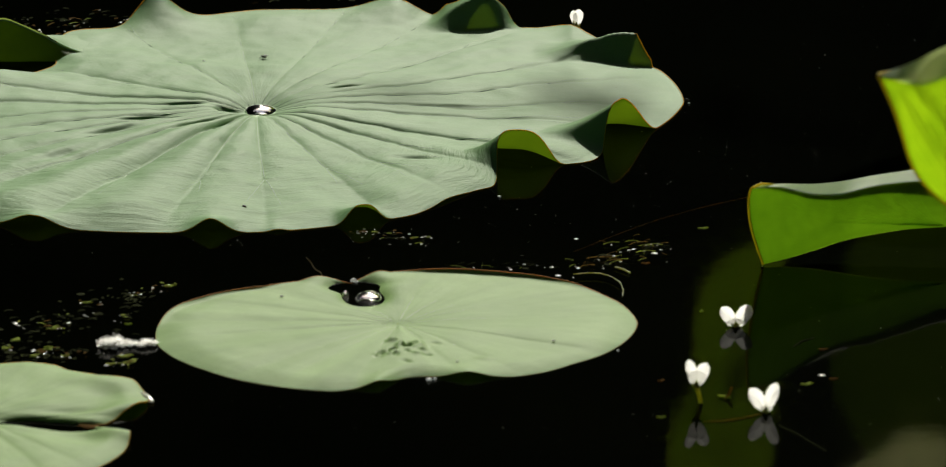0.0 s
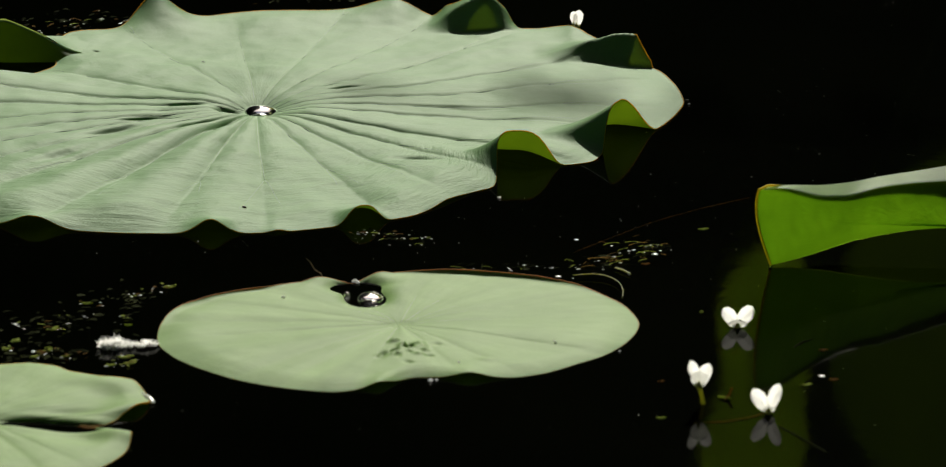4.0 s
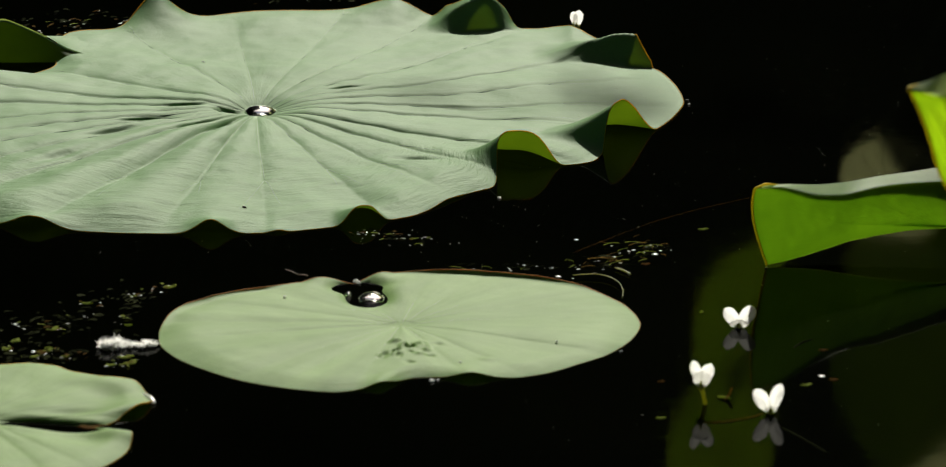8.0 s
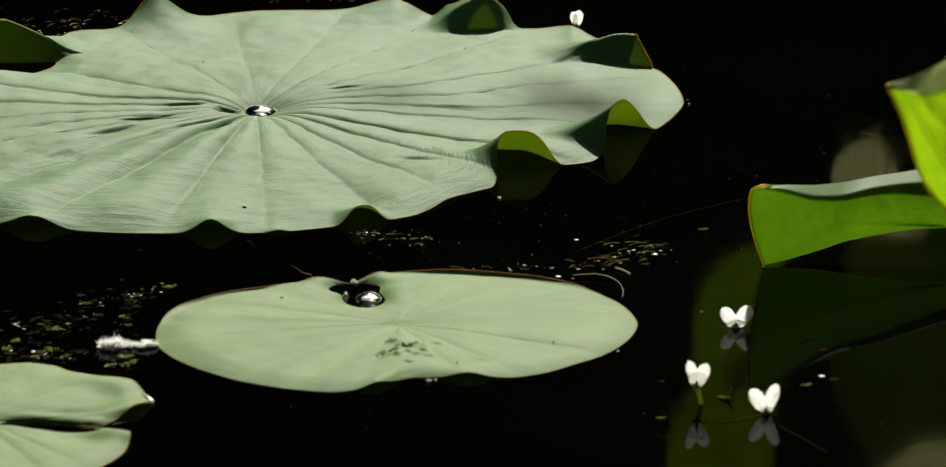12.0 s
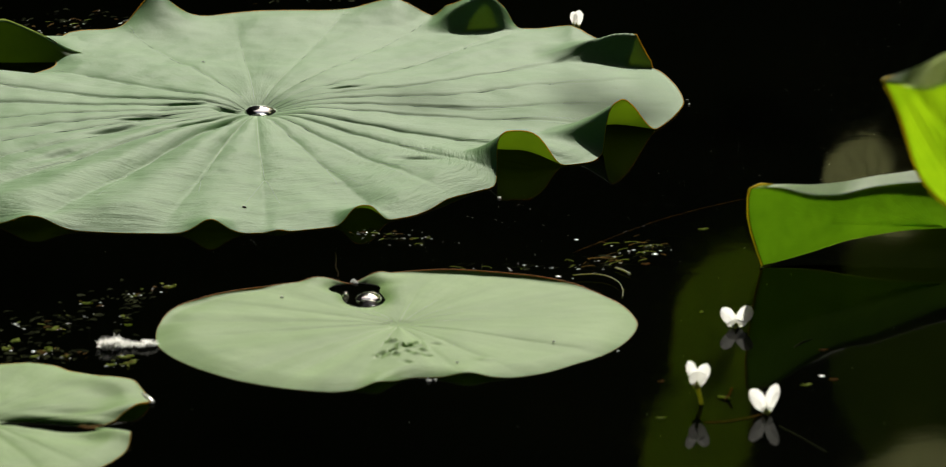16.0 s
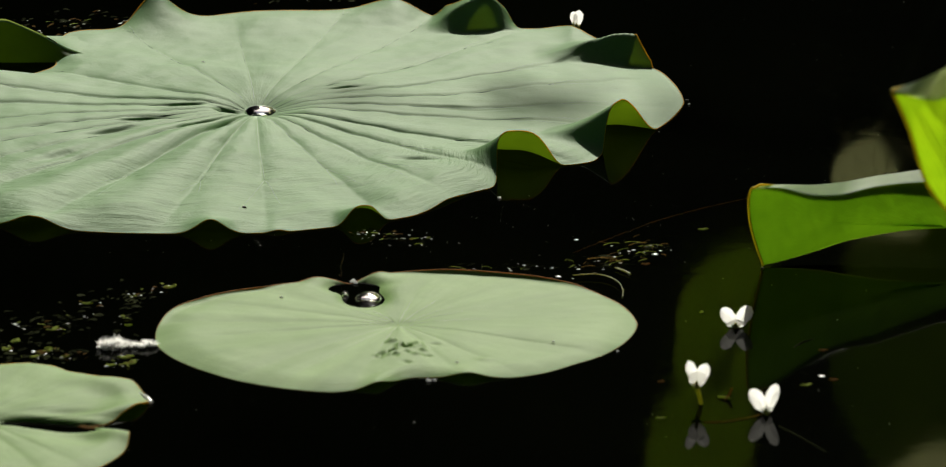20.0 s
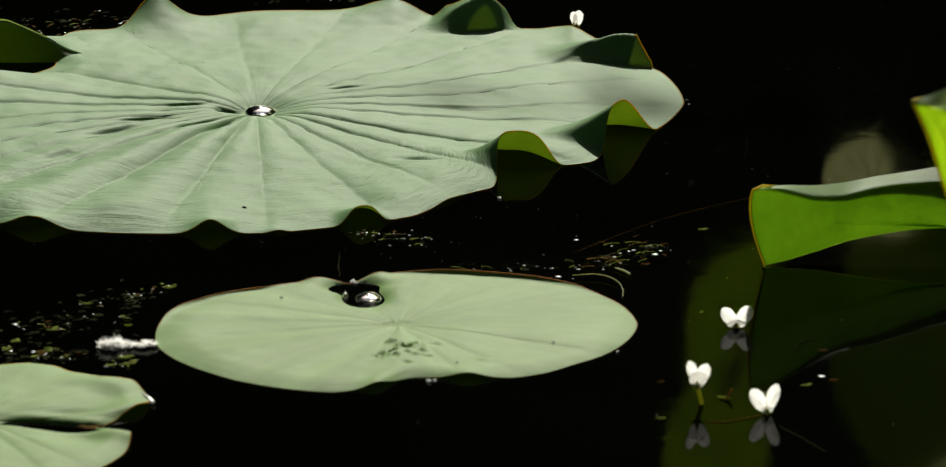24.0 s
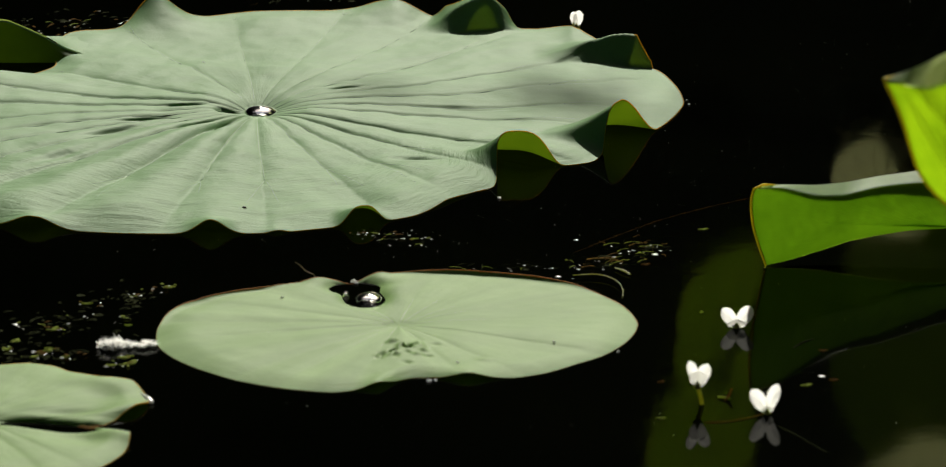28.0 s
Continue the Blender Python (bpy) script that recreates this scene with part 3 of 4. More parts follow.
LOW_FOLDS = [(97, 6, 0.0022, 0.85, 2), (118, 7, 0.0022, 0.85, 2), (-95, 4.5, 0.0024, 0.80, 2), (-69, 7, 0.0026, 0.80, 2), (62, 34, 0.0028, 0.965, 4), (152, 30, 0.0024, 0.968, 4)]
LOW_DENTS = [(-0.0180, 0.0530, 0.0100, 0.0160, 8, -0.0085), (-0.0235, 0.0730, 0.0130, 0.0090, 10, -0.0075), (0.0055, -0.0430, 0.0016, 0.0026, 10, -0.0056), (-0.0022, -0.0510, 0.0013, 0.0022, -20, -0.0046), (0.044, -0.066, 0.004, 0.003, 0, 0.001)]
crinkle = random.Random(17)
for _ in range(26):
    LOW_DENTS.append((0.003 + crinkle.gauss(0, 0.0062), -0.052 + crinkle.gauss(0, 0.0095), crinkle.uniform(0.0011, 0.0024), crinkle.uniform(0.0014, 0.0034), crinkle.uniform(-60, 60),
                      crinkle.choice((0.0013, 0.0017, -0.0013))))
low_form = round_leaf(low_leaf, LOW_RADII, LOW_FOLDS, 16, 0.0024, 0.0006, 0.0015, 8, LEAF_YOUNG, LEAF_UNDER, RIM_BROWN, nr=50, nt=480, soft=1.0,
           rim_r=0.00048, vein_r=0.00036, lip=0.85, furrow=0.0, sink=0.55, rough=0.00045, rim_near=0.3, dent=LOW_DENTS)
stalk(low_leaf, (0, 0, -0.002), (0.03, 0.08, -0.5), 0.003)

for x, y, r in ((-0.060, 0.044, 0.0009), (0.078, -0.036, 0.0007), (0.03, -0.072, 0.0006)):
    part("speck", mesh_of("speck", *speck_shape(x, y, 0.003, r), DUST), low_leaf, "tiny pale speck")

side_leaf = thing("lotus_leaf", "small pale green floating leaf with an open slit", "lotus leaf", (-0.2391, -0.3384, 0))
SIDE_RADII = [(87, 0.096), (79, 0.101), (71, 0.099), (65, 0.0930), (53, 0.091), (41, 0.0955), (31, 0.0915), (21, 0.088), (17, 0.084), (6, 0.070), (0, 0.066), (-5, 0.062), (-8, 0.058), (-10, 0.068), (-13, 0.076),
              (-17, 0.0785), (-29, 0.086), (-38, 0.091), (-53, 0.099), (-80, 0.11), (-120, 0.11), (180, 0.105), (130, 0.1)]
round_leaf(side_leaf, SIDE_RADII, [(12, 9, 0.003, 0.55, 2), (-22, 8, 0.003, 0.55, 2), (44, 14, 0.002, 0.7, 2)], 16, 0.0024, 0.0006, 0.0024, 14, LEAF_YOUNG, LEAF_UNDER, RIM, nr=44, nt=480, soft=0.8,
           dent=[(0.036, -0.0085, 0.0215, 0.0062, -15, -0.0100), (0.045, 0.010, 0.016, 0.005, 5, -0.0016), (0.062, 0.040, 0.012, 0.010, 20, -0.0020), (0.050, -0.030, 0.020, 0.010, -20, -0.0022)],
           rim_r=0.0004, vein_r=0.0003, furrow=0.0, sink=0.72, rough=0.0006)
stalk(side_leaf, (0, 0, -0.002), (-0.03, 0.06, -0.5), 0.003)


# ---- raised and folded leaves at the side ----
def eased(profile, count):
    """A rounded line through a few places, ends kept."""
    p = np.array(profile, float)
    u = np.linspace(0, len(p) - 1, count)
    line = np.stack([np.interp(u, np.arange(len(p)), p[:, k]) for k in range(3)], 1)
    for _ in range(14):
        line[1:-1] = (line[:-2] + 2 * line[1:-1] + line[2:]) / 4
    return line


def curled_leaf(ob, foot, crest, margin, bow, bow_at, swell, face, back, curl, rim_mat, seed):
    """A leaf side that stands up from its foot, leans over at the crest and curls back to its margin; its open end bows outward."""
    ns, nk, nm = 96, 30, 12
    B, F, K = eased(foot, ns), eased(crest, ns), eased(margin, ns)
    g = np.zeros((ns, nk + nm, 3))
    k = np.linspace(0, 1, nk)
    for i in range(ns):
        a = i / (ns - 1)
        g[i, :nk] = B[i] * (1 - k)[:, None] + F[i] * k[:, None]
        g[i, :nk, 1] -= swell * np.sin(math.pi * k)
        g[i, :nk, 0] += bow * np.sin(math.pi * (1 - k) ** bow_at) * max(0, 1 - 5 * a) ** 1.5
        for j in range(nk):
            ripple = 0.0016 * noise.noise((a * 9 + seed, k[j] * 2.2, 0.4)) + 0.0006 * noise.noise((a * 30 + seed, k[j] * 7, 2.4))
            g[i, j, 1] += ripple * math.sin(math.pi * k[j]) ** 0.5
        u = np.linspace(0, 1, nm + 1)[1:, None]
        g[i, nk:] = F[i] * (1 - u) + K[i] * u
    for _ in range(1):
        g[:, 1:-1] = (g[:, :-2] + 2 * g[:, 1:-1] + g[:, 2:]) / 4
    nn = np.cross(np.gradient(g, axis=0), np.gradient(g, axis=1))
    nn /= np.linalg.norm(nn, axis=2, keepdims=True) + 1e-12
    if nn[:, :nk, 1].mean() > 0:
        nn = -nn
    uv = np.stack(np.meshgrid(np.linspace(0, 1, ns), np.linspace(0.1, 0.9, nk + nm), indexing="ij"), 2)[..., ::-1]

    def sheet(name, grid, lo, hi, mat, label=""):
        sub = grid[:, lo:hi]
        return part(name, mesh_of(name, sub.reshape(-1, 3), grid_faces(ns, hi - lo, False), mat, uv[:, lo:hi].reshape(-1, 2)), ob, label)

    low = g - nn * 0.0005
    flap = sheet("flap", g, 0, nk, face, "glowing green flap with sunlight behind it")
    sheet("flap_back", low, 0, nk + 1, back)
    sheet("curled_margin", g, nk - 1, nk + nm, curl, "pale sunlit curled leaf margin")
    # The pale see-through back lightens the shadow the margin casts on the flap.
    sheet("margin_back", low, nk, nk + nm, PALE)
    edge = np.concatenate([g[0], g[1:9, -1]]) - np.concatenate([nn[0], nn[1:9, -1]]) * 0.00025
    v, f = tube(edge, np.concatenate([np.full(nk + nm, 0.0007), np.linspace(0.0007, 0.0002, 8)]), 6)
    part("rim", mesh_of("rim", v, f, rim_mat), ob, "thin yellow leaf rim")
    for i in range(11):
        end = 0.04 + 0.07 * i
        u = np.linspace(0.0, 1.0, 20)
        aa, kk = 0.85 + (end - 0.85) * u ** 1.1, 0.03 + 0.93 * u ** 1.5
        line = []
        for p, q in zip(aa, kk):
            fi, fj = min(p * (ns - 1), ns - 1.001), min(q * (nk - 1), nk - 1.001)
            i0, j0 = int(fi), int(fj)
            fi, fj = fi - i0, fj - j0
            line.append((g[i0, j0] * (1 - fi) + g[i0 + 1, j0] * fi) * (1 - fj) + (g[i0, j0 + 1] * (1 - fi) + g[i0 + 1, j0 + 1] * fi) * fj)
        v, f = tube(line, 0.00014 * (1 - 0.75 * u), 5)
        part("vein", mesh_of("vein", v, f, VEIN_UNDER), flap)


drooping_leaf = thing("lotus_leaf", "drooping lotus leaf with glowing green flap, tip touching water", "lotus leaf", (0.1512, -0.0629, 0.0008))
curled_leaf(drooping_leaf,
            [(0, 0, 0), (0.0112, 0.005, 0.0012), (0.0273, 0.0118, 0.0042), (0.0433, 0.0174, 0.0082), (0.0591, 0.0184, 0.0112), (0.075, 0.0207, 0.0132), (0.0965, 0.0218, 0.0142), (0.1194, 0.0242, 0.0142)],
            [(-0.0084, -0.044, 0.0529), (0.0055, -0.038, 0.0523), (0.0233, -0.0262, 0.0439), (0.0396, -0.0126, 0.0405), (0.0575, 0.0004, 0.0419), (0.0741, 0.0147, 0.0403), (0.0966, 0.0298, 0.0376), (0.1197, 0.0342, 0.0371)],
            [(-0.0033, -0.041, 0.0543), (0.009, -0.03, 0.0517), (0.0254, -0.0137, 0.047), (0.0419, 0.0009, 0.0447), (0.0583, 0.0139, 0.0445), (0.075, 0.0287, 0.0428), (0.0977, 0.0458, 0.0418), (0.1208, 0.0502, 0.0439)],
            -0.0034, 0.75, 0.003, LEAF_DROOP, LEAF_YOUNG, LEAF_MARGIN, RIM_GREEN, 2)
stalk(drooping_leaf, (0.119, 0.024, 0.014), (0.17, 0.10, -0.45), 0.004)

raised_leaf = thing("lotus_leaf", "raised bright green lotus leaf with sunlight glowing through it", "lotus leaf", (0.2146, -0.6000, 0.1710))
curled_leaf(raised_leaf,
            [(0.0, 0.0, 0.0), (0.0055, 0.003, 0.0005), (0.0137, 0.008, 0.0019), (0.0219, 0.012, 0.0035), (0.0301, 0.016, 0.0052), (0.041, 0.02, 0.0082), (0.0545, 0.025, 0.0123)],
            [(-0.0392, -0.038, 0.0717), (-0.0323, -0.035, 0.0694), (-0.0242, -0.03, 0.066), (-0.0197, -0.026, 0.0644), (-0.0133, -0.022, 0.0653), (0.0025, -0.018, 0.0696), (0.0288, -0.013, 0.0737)],
            [(-0.0386, -0.036, 0.072), (-0.0292, -0.026, 0.0725), (-0.0208, -0.016, 0.0734), (-0.0131, -0.0095, 0.0758), (-0.0045, -0.004, 0.0782), (0.0115, 0.001, 0.0823), (0.0353, 0.006, 0.0851)],
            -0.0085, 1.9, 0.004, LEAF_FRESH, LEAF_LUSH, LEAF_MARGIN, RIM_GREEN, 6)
stalk(raised_leaf, (0.054, 0.025, 0.012), (0.10, 0.14, -0.75), 0.004)


# ---- flowers, drops and drifting bits ----
def dome(radius_x, radius_y, height, rough=0.0, seed=0):
    n, m = 10, 24
    verts = []
    for i in range(n):
        a = math.pi / 2 * i / (n - 1) * 1.25
        for j in range(m):
            b = 2 * math.pi * j / m
            k = 1 + rough * math.sin(3 * b + seed) + 0.5 * rough * math.sin(5 * b + 2 * seed)
            rr = max(0.02, math.sin(a))
            verts.append((radius_x * rr * k * math.cos(b), radius_y * rr * k * math.sin(b), height * math.cos(a)))
    f = grid_faces(n, m, True, True)
    f.append(tuple(range(m)))
    f.append(tuple((n - 1) * m + j for j in range(m))[::-1])
    return verts, f


def petal_mesh(length, width, cup, seed):
    n, m = 15, 11
    verts = []
    for i in range(n):
        a = i / (n - 1)
        half = width * (0.30 + 0.70 * math.sin(math.pi / 2 * min(1, a / 0.6)) ** 0.9) if a < 0.6 else width * math.sqrt(max(0.0, 1 - ((a - 0.6) / 0.405) ** 2.2))
        for j in range(m):
            b = -1 + 2 * j / (m - 1)
            ragged = 1 + 0.10 * noise.noise((a * 9 + seed, 2 * b, 5.0)) * abs(b)
            frill = 0.10 * width * math.sin(a * 16 + 5 * b + seed) * abs(b) ** 2 * a
            out = cup * math.sin(a * 1.9) + 0.28 * width * b * b - 0.05 * length * noise.noise((a * 4 + seed, b * 3, seed)) + frill
            rise = length * (a + 0.035 * noise.noise((b * 3.5 + seed, 1.0, seed)) * a)
            verts.append((half * b * ragged, -out, rise))
    return verts, grid_faces(n, m, False)


def build_flower(name, label, at, petals, stem):
    """petals: (turn, sideways lean, backward tilt, length, half width)."""
    ob = thing(name, label, "flower", at, "white flowers on the water")
    z = stem
    if stem > 0:
        v, f = tube([(0.0012, 0, -0.01), (0.0010, 0, 0.0), (0.0002, 0, stem * 0.5), (-0.0012, 0, stem)], [0.0011, 0.0011, 0.0010, 0.0012], 8)
        part("stem", mesh_of("stem", v, f, SEPAL), ob, "pale yellow-green stem")
    x0 = -0.0012 if stem > 0 else 0.0
    for k in range(3):
        a = k * 2.1 + 0.5
        v, f = tube([(x0, 0, z - 0.0008), (x0 + 0.0016 * math.cos(a), 0.0012 * math.sin(a), z + 0.0006), (x0 + 0.0024 * math.cos(a), 0.0018 * math.sin(a), z + 0.003)], [0.0010, 0.0011, 0.0003], 6)
        part("sepal", mesh_of("sepal", v, f, SEPAL), ob, "small yellow-green sepal")
    v, f = dome(0.0010, 0.0010, 0.0020, 0.1)
    part("heart", mesh_of("heart", [(x + x0, y - 0.0012, zz + z) for x, y, zz in v], f, SEPAL), ob, "yellow flower heart")
    for i, (turn, lean, tilt, length, width) in enumerate(petals):
        v, f = petal_mesh(length, width, 0.10 * length, i + at[0] * 40)
        m = pose(x0, 0, z, 0, 0, turn) @ pose(0, 0, 0, 0, lean, 0) @ pose(0, 0, 0, -tilt)
        part("petal", mesh_of("petal", [tuple(m @ Vector(p)) for p in v], f, PETAL), ob)
    return ob


flower_a = build_flower("water_flower", "small white open flower resting on the water", (0.1325, -0.1755, 0.0008),
                        [(10, -37, 6, 0.0120, 0.0034), (-12, 36, 8, 0.0128, 0.0037), (0, 0, -34, 0.0062, 0.0050)], 0.0)
flower_b = build_flower("water_flower", "half-closed white flower on a short stem above the water", (0.1095, -0.308, 0.0),
                        [(14, -19, 4, 0.0138, 0.0027), (-14, 24, 4, 0.0128, 0.0032), (0, 4, -8, 0.0088, 0.0044)], 0.0090)
flower_c = build_flower("water_flower", "white flower with upright petals open in a V", (0.1415, -0.3239, 0.0008),
                        [(16, -35, 6, 0.0145, 0.0036), (-16, 20, 5, 0.0155, 0.0032), (0, -2, -30, 0.0050, 0.0030)], 0.0)
flower_d = build_flower("water_flower", "single pale petal of a flower behind the leaf rim", (0.0618, 0.462, 0.0005), [(8, 8, 4, 0.0105, 0.0030), (-30, -12, 8, 0.0095, 0.0026)], 0.0)


def water_drop(at, rx, ry, h, label):
    v, f = dome(rx, ry, h, 0.06, at[0] * 50)
    ob = new("water_drop", mesh_of("water_drop", v, f, DROP))
    ob.location = at
    return tagged(ob, label, "water drop")


drop_big = water_drop((-0.1205, 0.2490, 0.0012), 0.0095, 0.0115, 0.0050, "clear water drop pooled in the heart of the leaf")
drop_low = water_drop((-0.0535, -0.1240, 0.0002), 0.0068, 0.0095, 0.0028, "clear water drop lying in the notched leaf")
drop_side = water_drop((-0.0655, -0.1190, 0.0002), 0.0018, 0.0030, 0.0024, "small water drop beside a larger one in the notched leaf")
drop_tip = water_drop((0.1505, -0.066, 0.0), 0.0009, 0.0009, 0.0012, "tiny water drop at the leaf tip")


# ---- leaves that stand out of the picture but show in the water's mirror ----
mirror_leaf = thing("lotus_leaf", "tall green lotus leaf mirrored in the dark water", "lotus leaf", (0.212, 1.76, 0.610))
mirror_leaf.rotation_euler = (radians(78), radians(-9), 0)
round_leaf(mirror_leaf, [(0, 0.032), (40, 0.048), (70, 0.105), (90, 0.150), (110, 0.105), (140, 0.046), (180, 0.030), (-140, 0.048), (-110, 0.100), (-90, 0.130), (-70, 0.100), (-40, 0.046)], [(170, 30, 0.012, 0.3, 2), (-10, 30, 0.010, 0.3, 2)], 14, 0.0, 0.008, 0.003, 21,
           LEAF_LUSH, LEAF_FRESH, RIM_GREEN, nr=30, nt=240)
stalk(mirror_leaf, (0, 0.02, -0.004), (0.24, -0.66, -0.40), 0.004)


broad_leaf = thing("lotus_leaf", "broad dark green lotus leaf standing over the pond", "lotus leaf", (0.49, 1.90, 0.640))
broad_leaf.rotation_euler = (radians(-48), radians(10), radians(10))
round_leaf(broad_leaf, [(0, 0.18), (90, 0.22), (180, 0.185), (-90, 0.16), (-140, 0.18), (135, 0.20)], [(170, 14, 0.03, 0.6, 2), (-60, 20, -0.03, 0.5, 2)], 19, 0.0, 0.008, 0.003, 21,
           LEAF_TOP, LEAF_UNDER, RIM_GREEN, nr=30, nt=240)
stalk(broad_leaf, (0, 0, 0), (0.34, 0.52, -0.72), 0.004)

pale_leaf = thing("lotus_leaf", "pale withered lotus leaf mirrored faintly in the water", "lotus leaf", (0.284, 1.04, 0.262))
pale_leaf.rotation_euler = (radians(74), 0, radians(-14))
round_leaf(pale_leaf, [(0, 0.040), (45, 0.036), (90, 0.030), (135, 0.036), (180, 0.035), (-135, 0.043), (-90, 0.052), (-45, 0.047)], [], 14, 0.0, 0.004, 0.002, 33, PALE, PALE, WITHERED, nr=24, nt=120)
stalk(pale_leaf, (0, 0, 0), (0.16, -0.27, -0.06), 0.003)

grey_leaf = thing("lotus_leaf", "pale grey-green lotus leaf hanging over the water", "lotus leaf", (0.304, 0.76, 0.416))
grey_leaf.rotation_euler = (radians(70), 0, radians(8))
round_leaf(grey_leaf, [(0, 0.08), (45, 0.08), (90, 0.085), (135, 0.08), (180, 0.074), (-135, 0.074), (-90, 0.070), (-45, 0.076)], [(160, 20, 0.01, 0.6, 2), (-100, 30, -0.012, 0.5, 2)], 16, 0.0, 0.004, 0.002, 35, PALE, PALE, PALE, nr=24, nt=160)
stalk(grey_leaf, (0, 0, 0), (0.16, -0.46, -0.14), 0.003)


def build_twig():
    """An overhanging twig with narrow leaves, whose soft shade falls on the large leaf."""
    ob = thing("overhanging_twig", "thin twig with narrow drooping green leaves over the pond", "twig", (0.19, 3.91, 2.20))
    rnd = random.Random(4)
    line = [(0.75, 2.46, -0.3), (0.8, 1.7, 0.2), (0.75, 1.0, 0.4), (0.5, 0.25, 0.2), (0.2, 0.06, 0.06), (0, 0, 0), (-0.12, -0.03, -0.05)]
    v, f = tube(line, [0.022, 0.018, 0.012, 0.006, 0.0035, 0.0025, 0.001], 6)
    part("branch", mesh_of("branch", v, f, BARK), ob)
    for i in range(11):
        t = 2 + rnd.random() * 3.99
        a, b, u = Vector(line[int(t)]), Vector(line[int(t) + 1]), t - int(t)
        c = a.lerp(b, u)
        d = Vector((rnd.uniform(-0.6, 0.6), rnd.uniform(-0.6, 0.6), rnd.uniform(-1, 0.1))).normalized()
        w = d.cross(Vector((rnd.uniform(-1, 1), rnd.uniform(-1, 1), 0.4))).normalized()
        n, long = d.cross(w), rnd.uniform(0.05, 0.09)
        verts = []
        for k in range(6):
            q = k / 5
            wide = 0.010 * math.sin(math.pi * min(0.98, 0.06 + q * 0.92))
            mid = c + d * long * q - n * 0.01 * q * q
            verts += [tuple(mid - w * wide), tuple(mid + n * 0.001), tuple(mid + w * wide)]
        part("leaf", mesh_of("leaf", verts, grid_faces(6, 3, False), FOLIAGE), ob)
    return ob


twig = build_twig()


# ---- drifting weed, bubbles, duckweed, fluff and dust ----
# White base and glow put sun glints into the colour of bubbles and beads.
GLINT_WHITE = plain("glint_white", (0.7, 0.72, 0.7), (0.9, 0.9, 0.9), 0.30, 600, spec=1.0, glow=(1.0, 1.0, 0.98), share=0.5)


def blade_bits(count, spots, long, wide, seed, lift=0.0012):
    """Many little weed blades lying on the water round the given spots (x, y, spread x, spread y)."""
    rnd = random.Random(seed)
    verts, faces = [], []
    for _ in range(count):
        x, y, sx, sy = rnd.choice(spots)
        c = Vector((rnd.gauss(x, sx), rnd.gauss(y, sy), rnd.uniform(0.0001, lift)))
        a = rnd.gauss(0.3, 0.7)
        d = Vector((math.cos(a), math.sin(a), rnd.uniform(-0.12, 0.2)))
        w = Vector((-d.y, d.x, rnd.uniform(-0.3, 0.3)))
        size, width, k = long * rnd.uniform(0.4, 1.5), wide * rnd.uniform(0.6, 1.4), len(verts)
        for q, b in ((-1, 0.15), (-0.4, 0.9), (0.35, 1.0), (1, 0.12)):
            m = c + d * size * q + Vector((0, 0, 0.15 * size * (1 - q * q)))
            verts += [tuple(m - w * width * b), tuple(m + w * width * b + Vector((0, 0, 0.0002)))]
        for i in range(3):
            faces.append((k + 2 * i, k + 2 * i + 1, k + 2 * i + 3, k + 2 * i + 2))
    return verts, faces


def beads(count, spots, size, seed, mat, name, flat=1.0):
    rnd = random.Random(seed)
    verts, faces = [], []
    for _ in range(count):
        x, y, sx, sy = rnd.choice(spots)
        c = (rnd.gauss(x, sx), rnd.gauss(y, sy), 0.0)
        r, k = size * rnd.uniform(0.45, 1.5), len(verts)
        stretch = rnd.uniform(0.8, 1.8)
        for i in range(4):
            a = math.pi / 2 * i / 3
            for j in range(7):
                b = 2 * math.pi * j / 7
                verts.append((c[0] + r * stretch * max(0.05, math.sin(a)) * math.cos(b), c[1] + r * max(0.05, math.sin(a)) * math.sin(b), r * flat * math.cos(a)))
        faces += [tuple(k + q for q in f) for f in grid_faces(4, 7, True, True)]
        faces.append(tuple(k + q for q in range(7)))
    return mesh_of(name, verts, faces, mat)


def patch(name, label, spots, counts, seed, long=0.0022, wide=0.00055, clumps=None):
    """A drifting mat of weed: green and brown blades and the bubbles caught in it."""
    ob = thing(name, label, "water weed", (0, 0, 0), kind="stuff")
    for nm, count, mat, extra in (("green_blades", counts[0], WEED, 0), ("pale_blades", counts[1], WEED_LIGHT, 1), ("brown_blades", counts[2], WEED_BROWN, 2)):
        v, f = blade_bits(count, clumps if clumps and extra else spots, long * (0.75 if clumps and extra else 1), wide, seed + extra)
        part(nm, mesh_of(nm, v, f, mat, smooth=False), ob)
    part("algae", beads(counts[0] // 14, spots, 0.0017, seed + 9, WEED, "algae", 0.04), ob, "dark olive algae film")
    part("bubbles", beads(counts[3], clumps or spots, 0.00058, seed + 5, GLINT_WHITE, "bubbles", 0.3), ob, "small glinting bubbles")
    return ob


WEED_CLUMPS = [(-0.174, -0.117), (-0.165, -0.108), (-0.159, -0.102), (-0.198, -0.134), (-0.190, -0.134), (-0.206, -0.155), (-0.199, -0.158), (-0.196, -0.157), (-0.215, -0.167), (-0.212, -0.180), (-0.205, -0.169), (-0.174, -0.160), (-0.181, -0.168), (-0.230, -0.171), (-0.229, -0.200), (-0.220, -0.228), (-0.215, -0.221), (-0.212, -0.221), (-0.203, -0.230), (-0.192, -0.224), (-0.174, -0.227), (-0.170, -0.238), (-0.179, -0.242), (-0.233, -0.214), (-0.207, -0.215)]
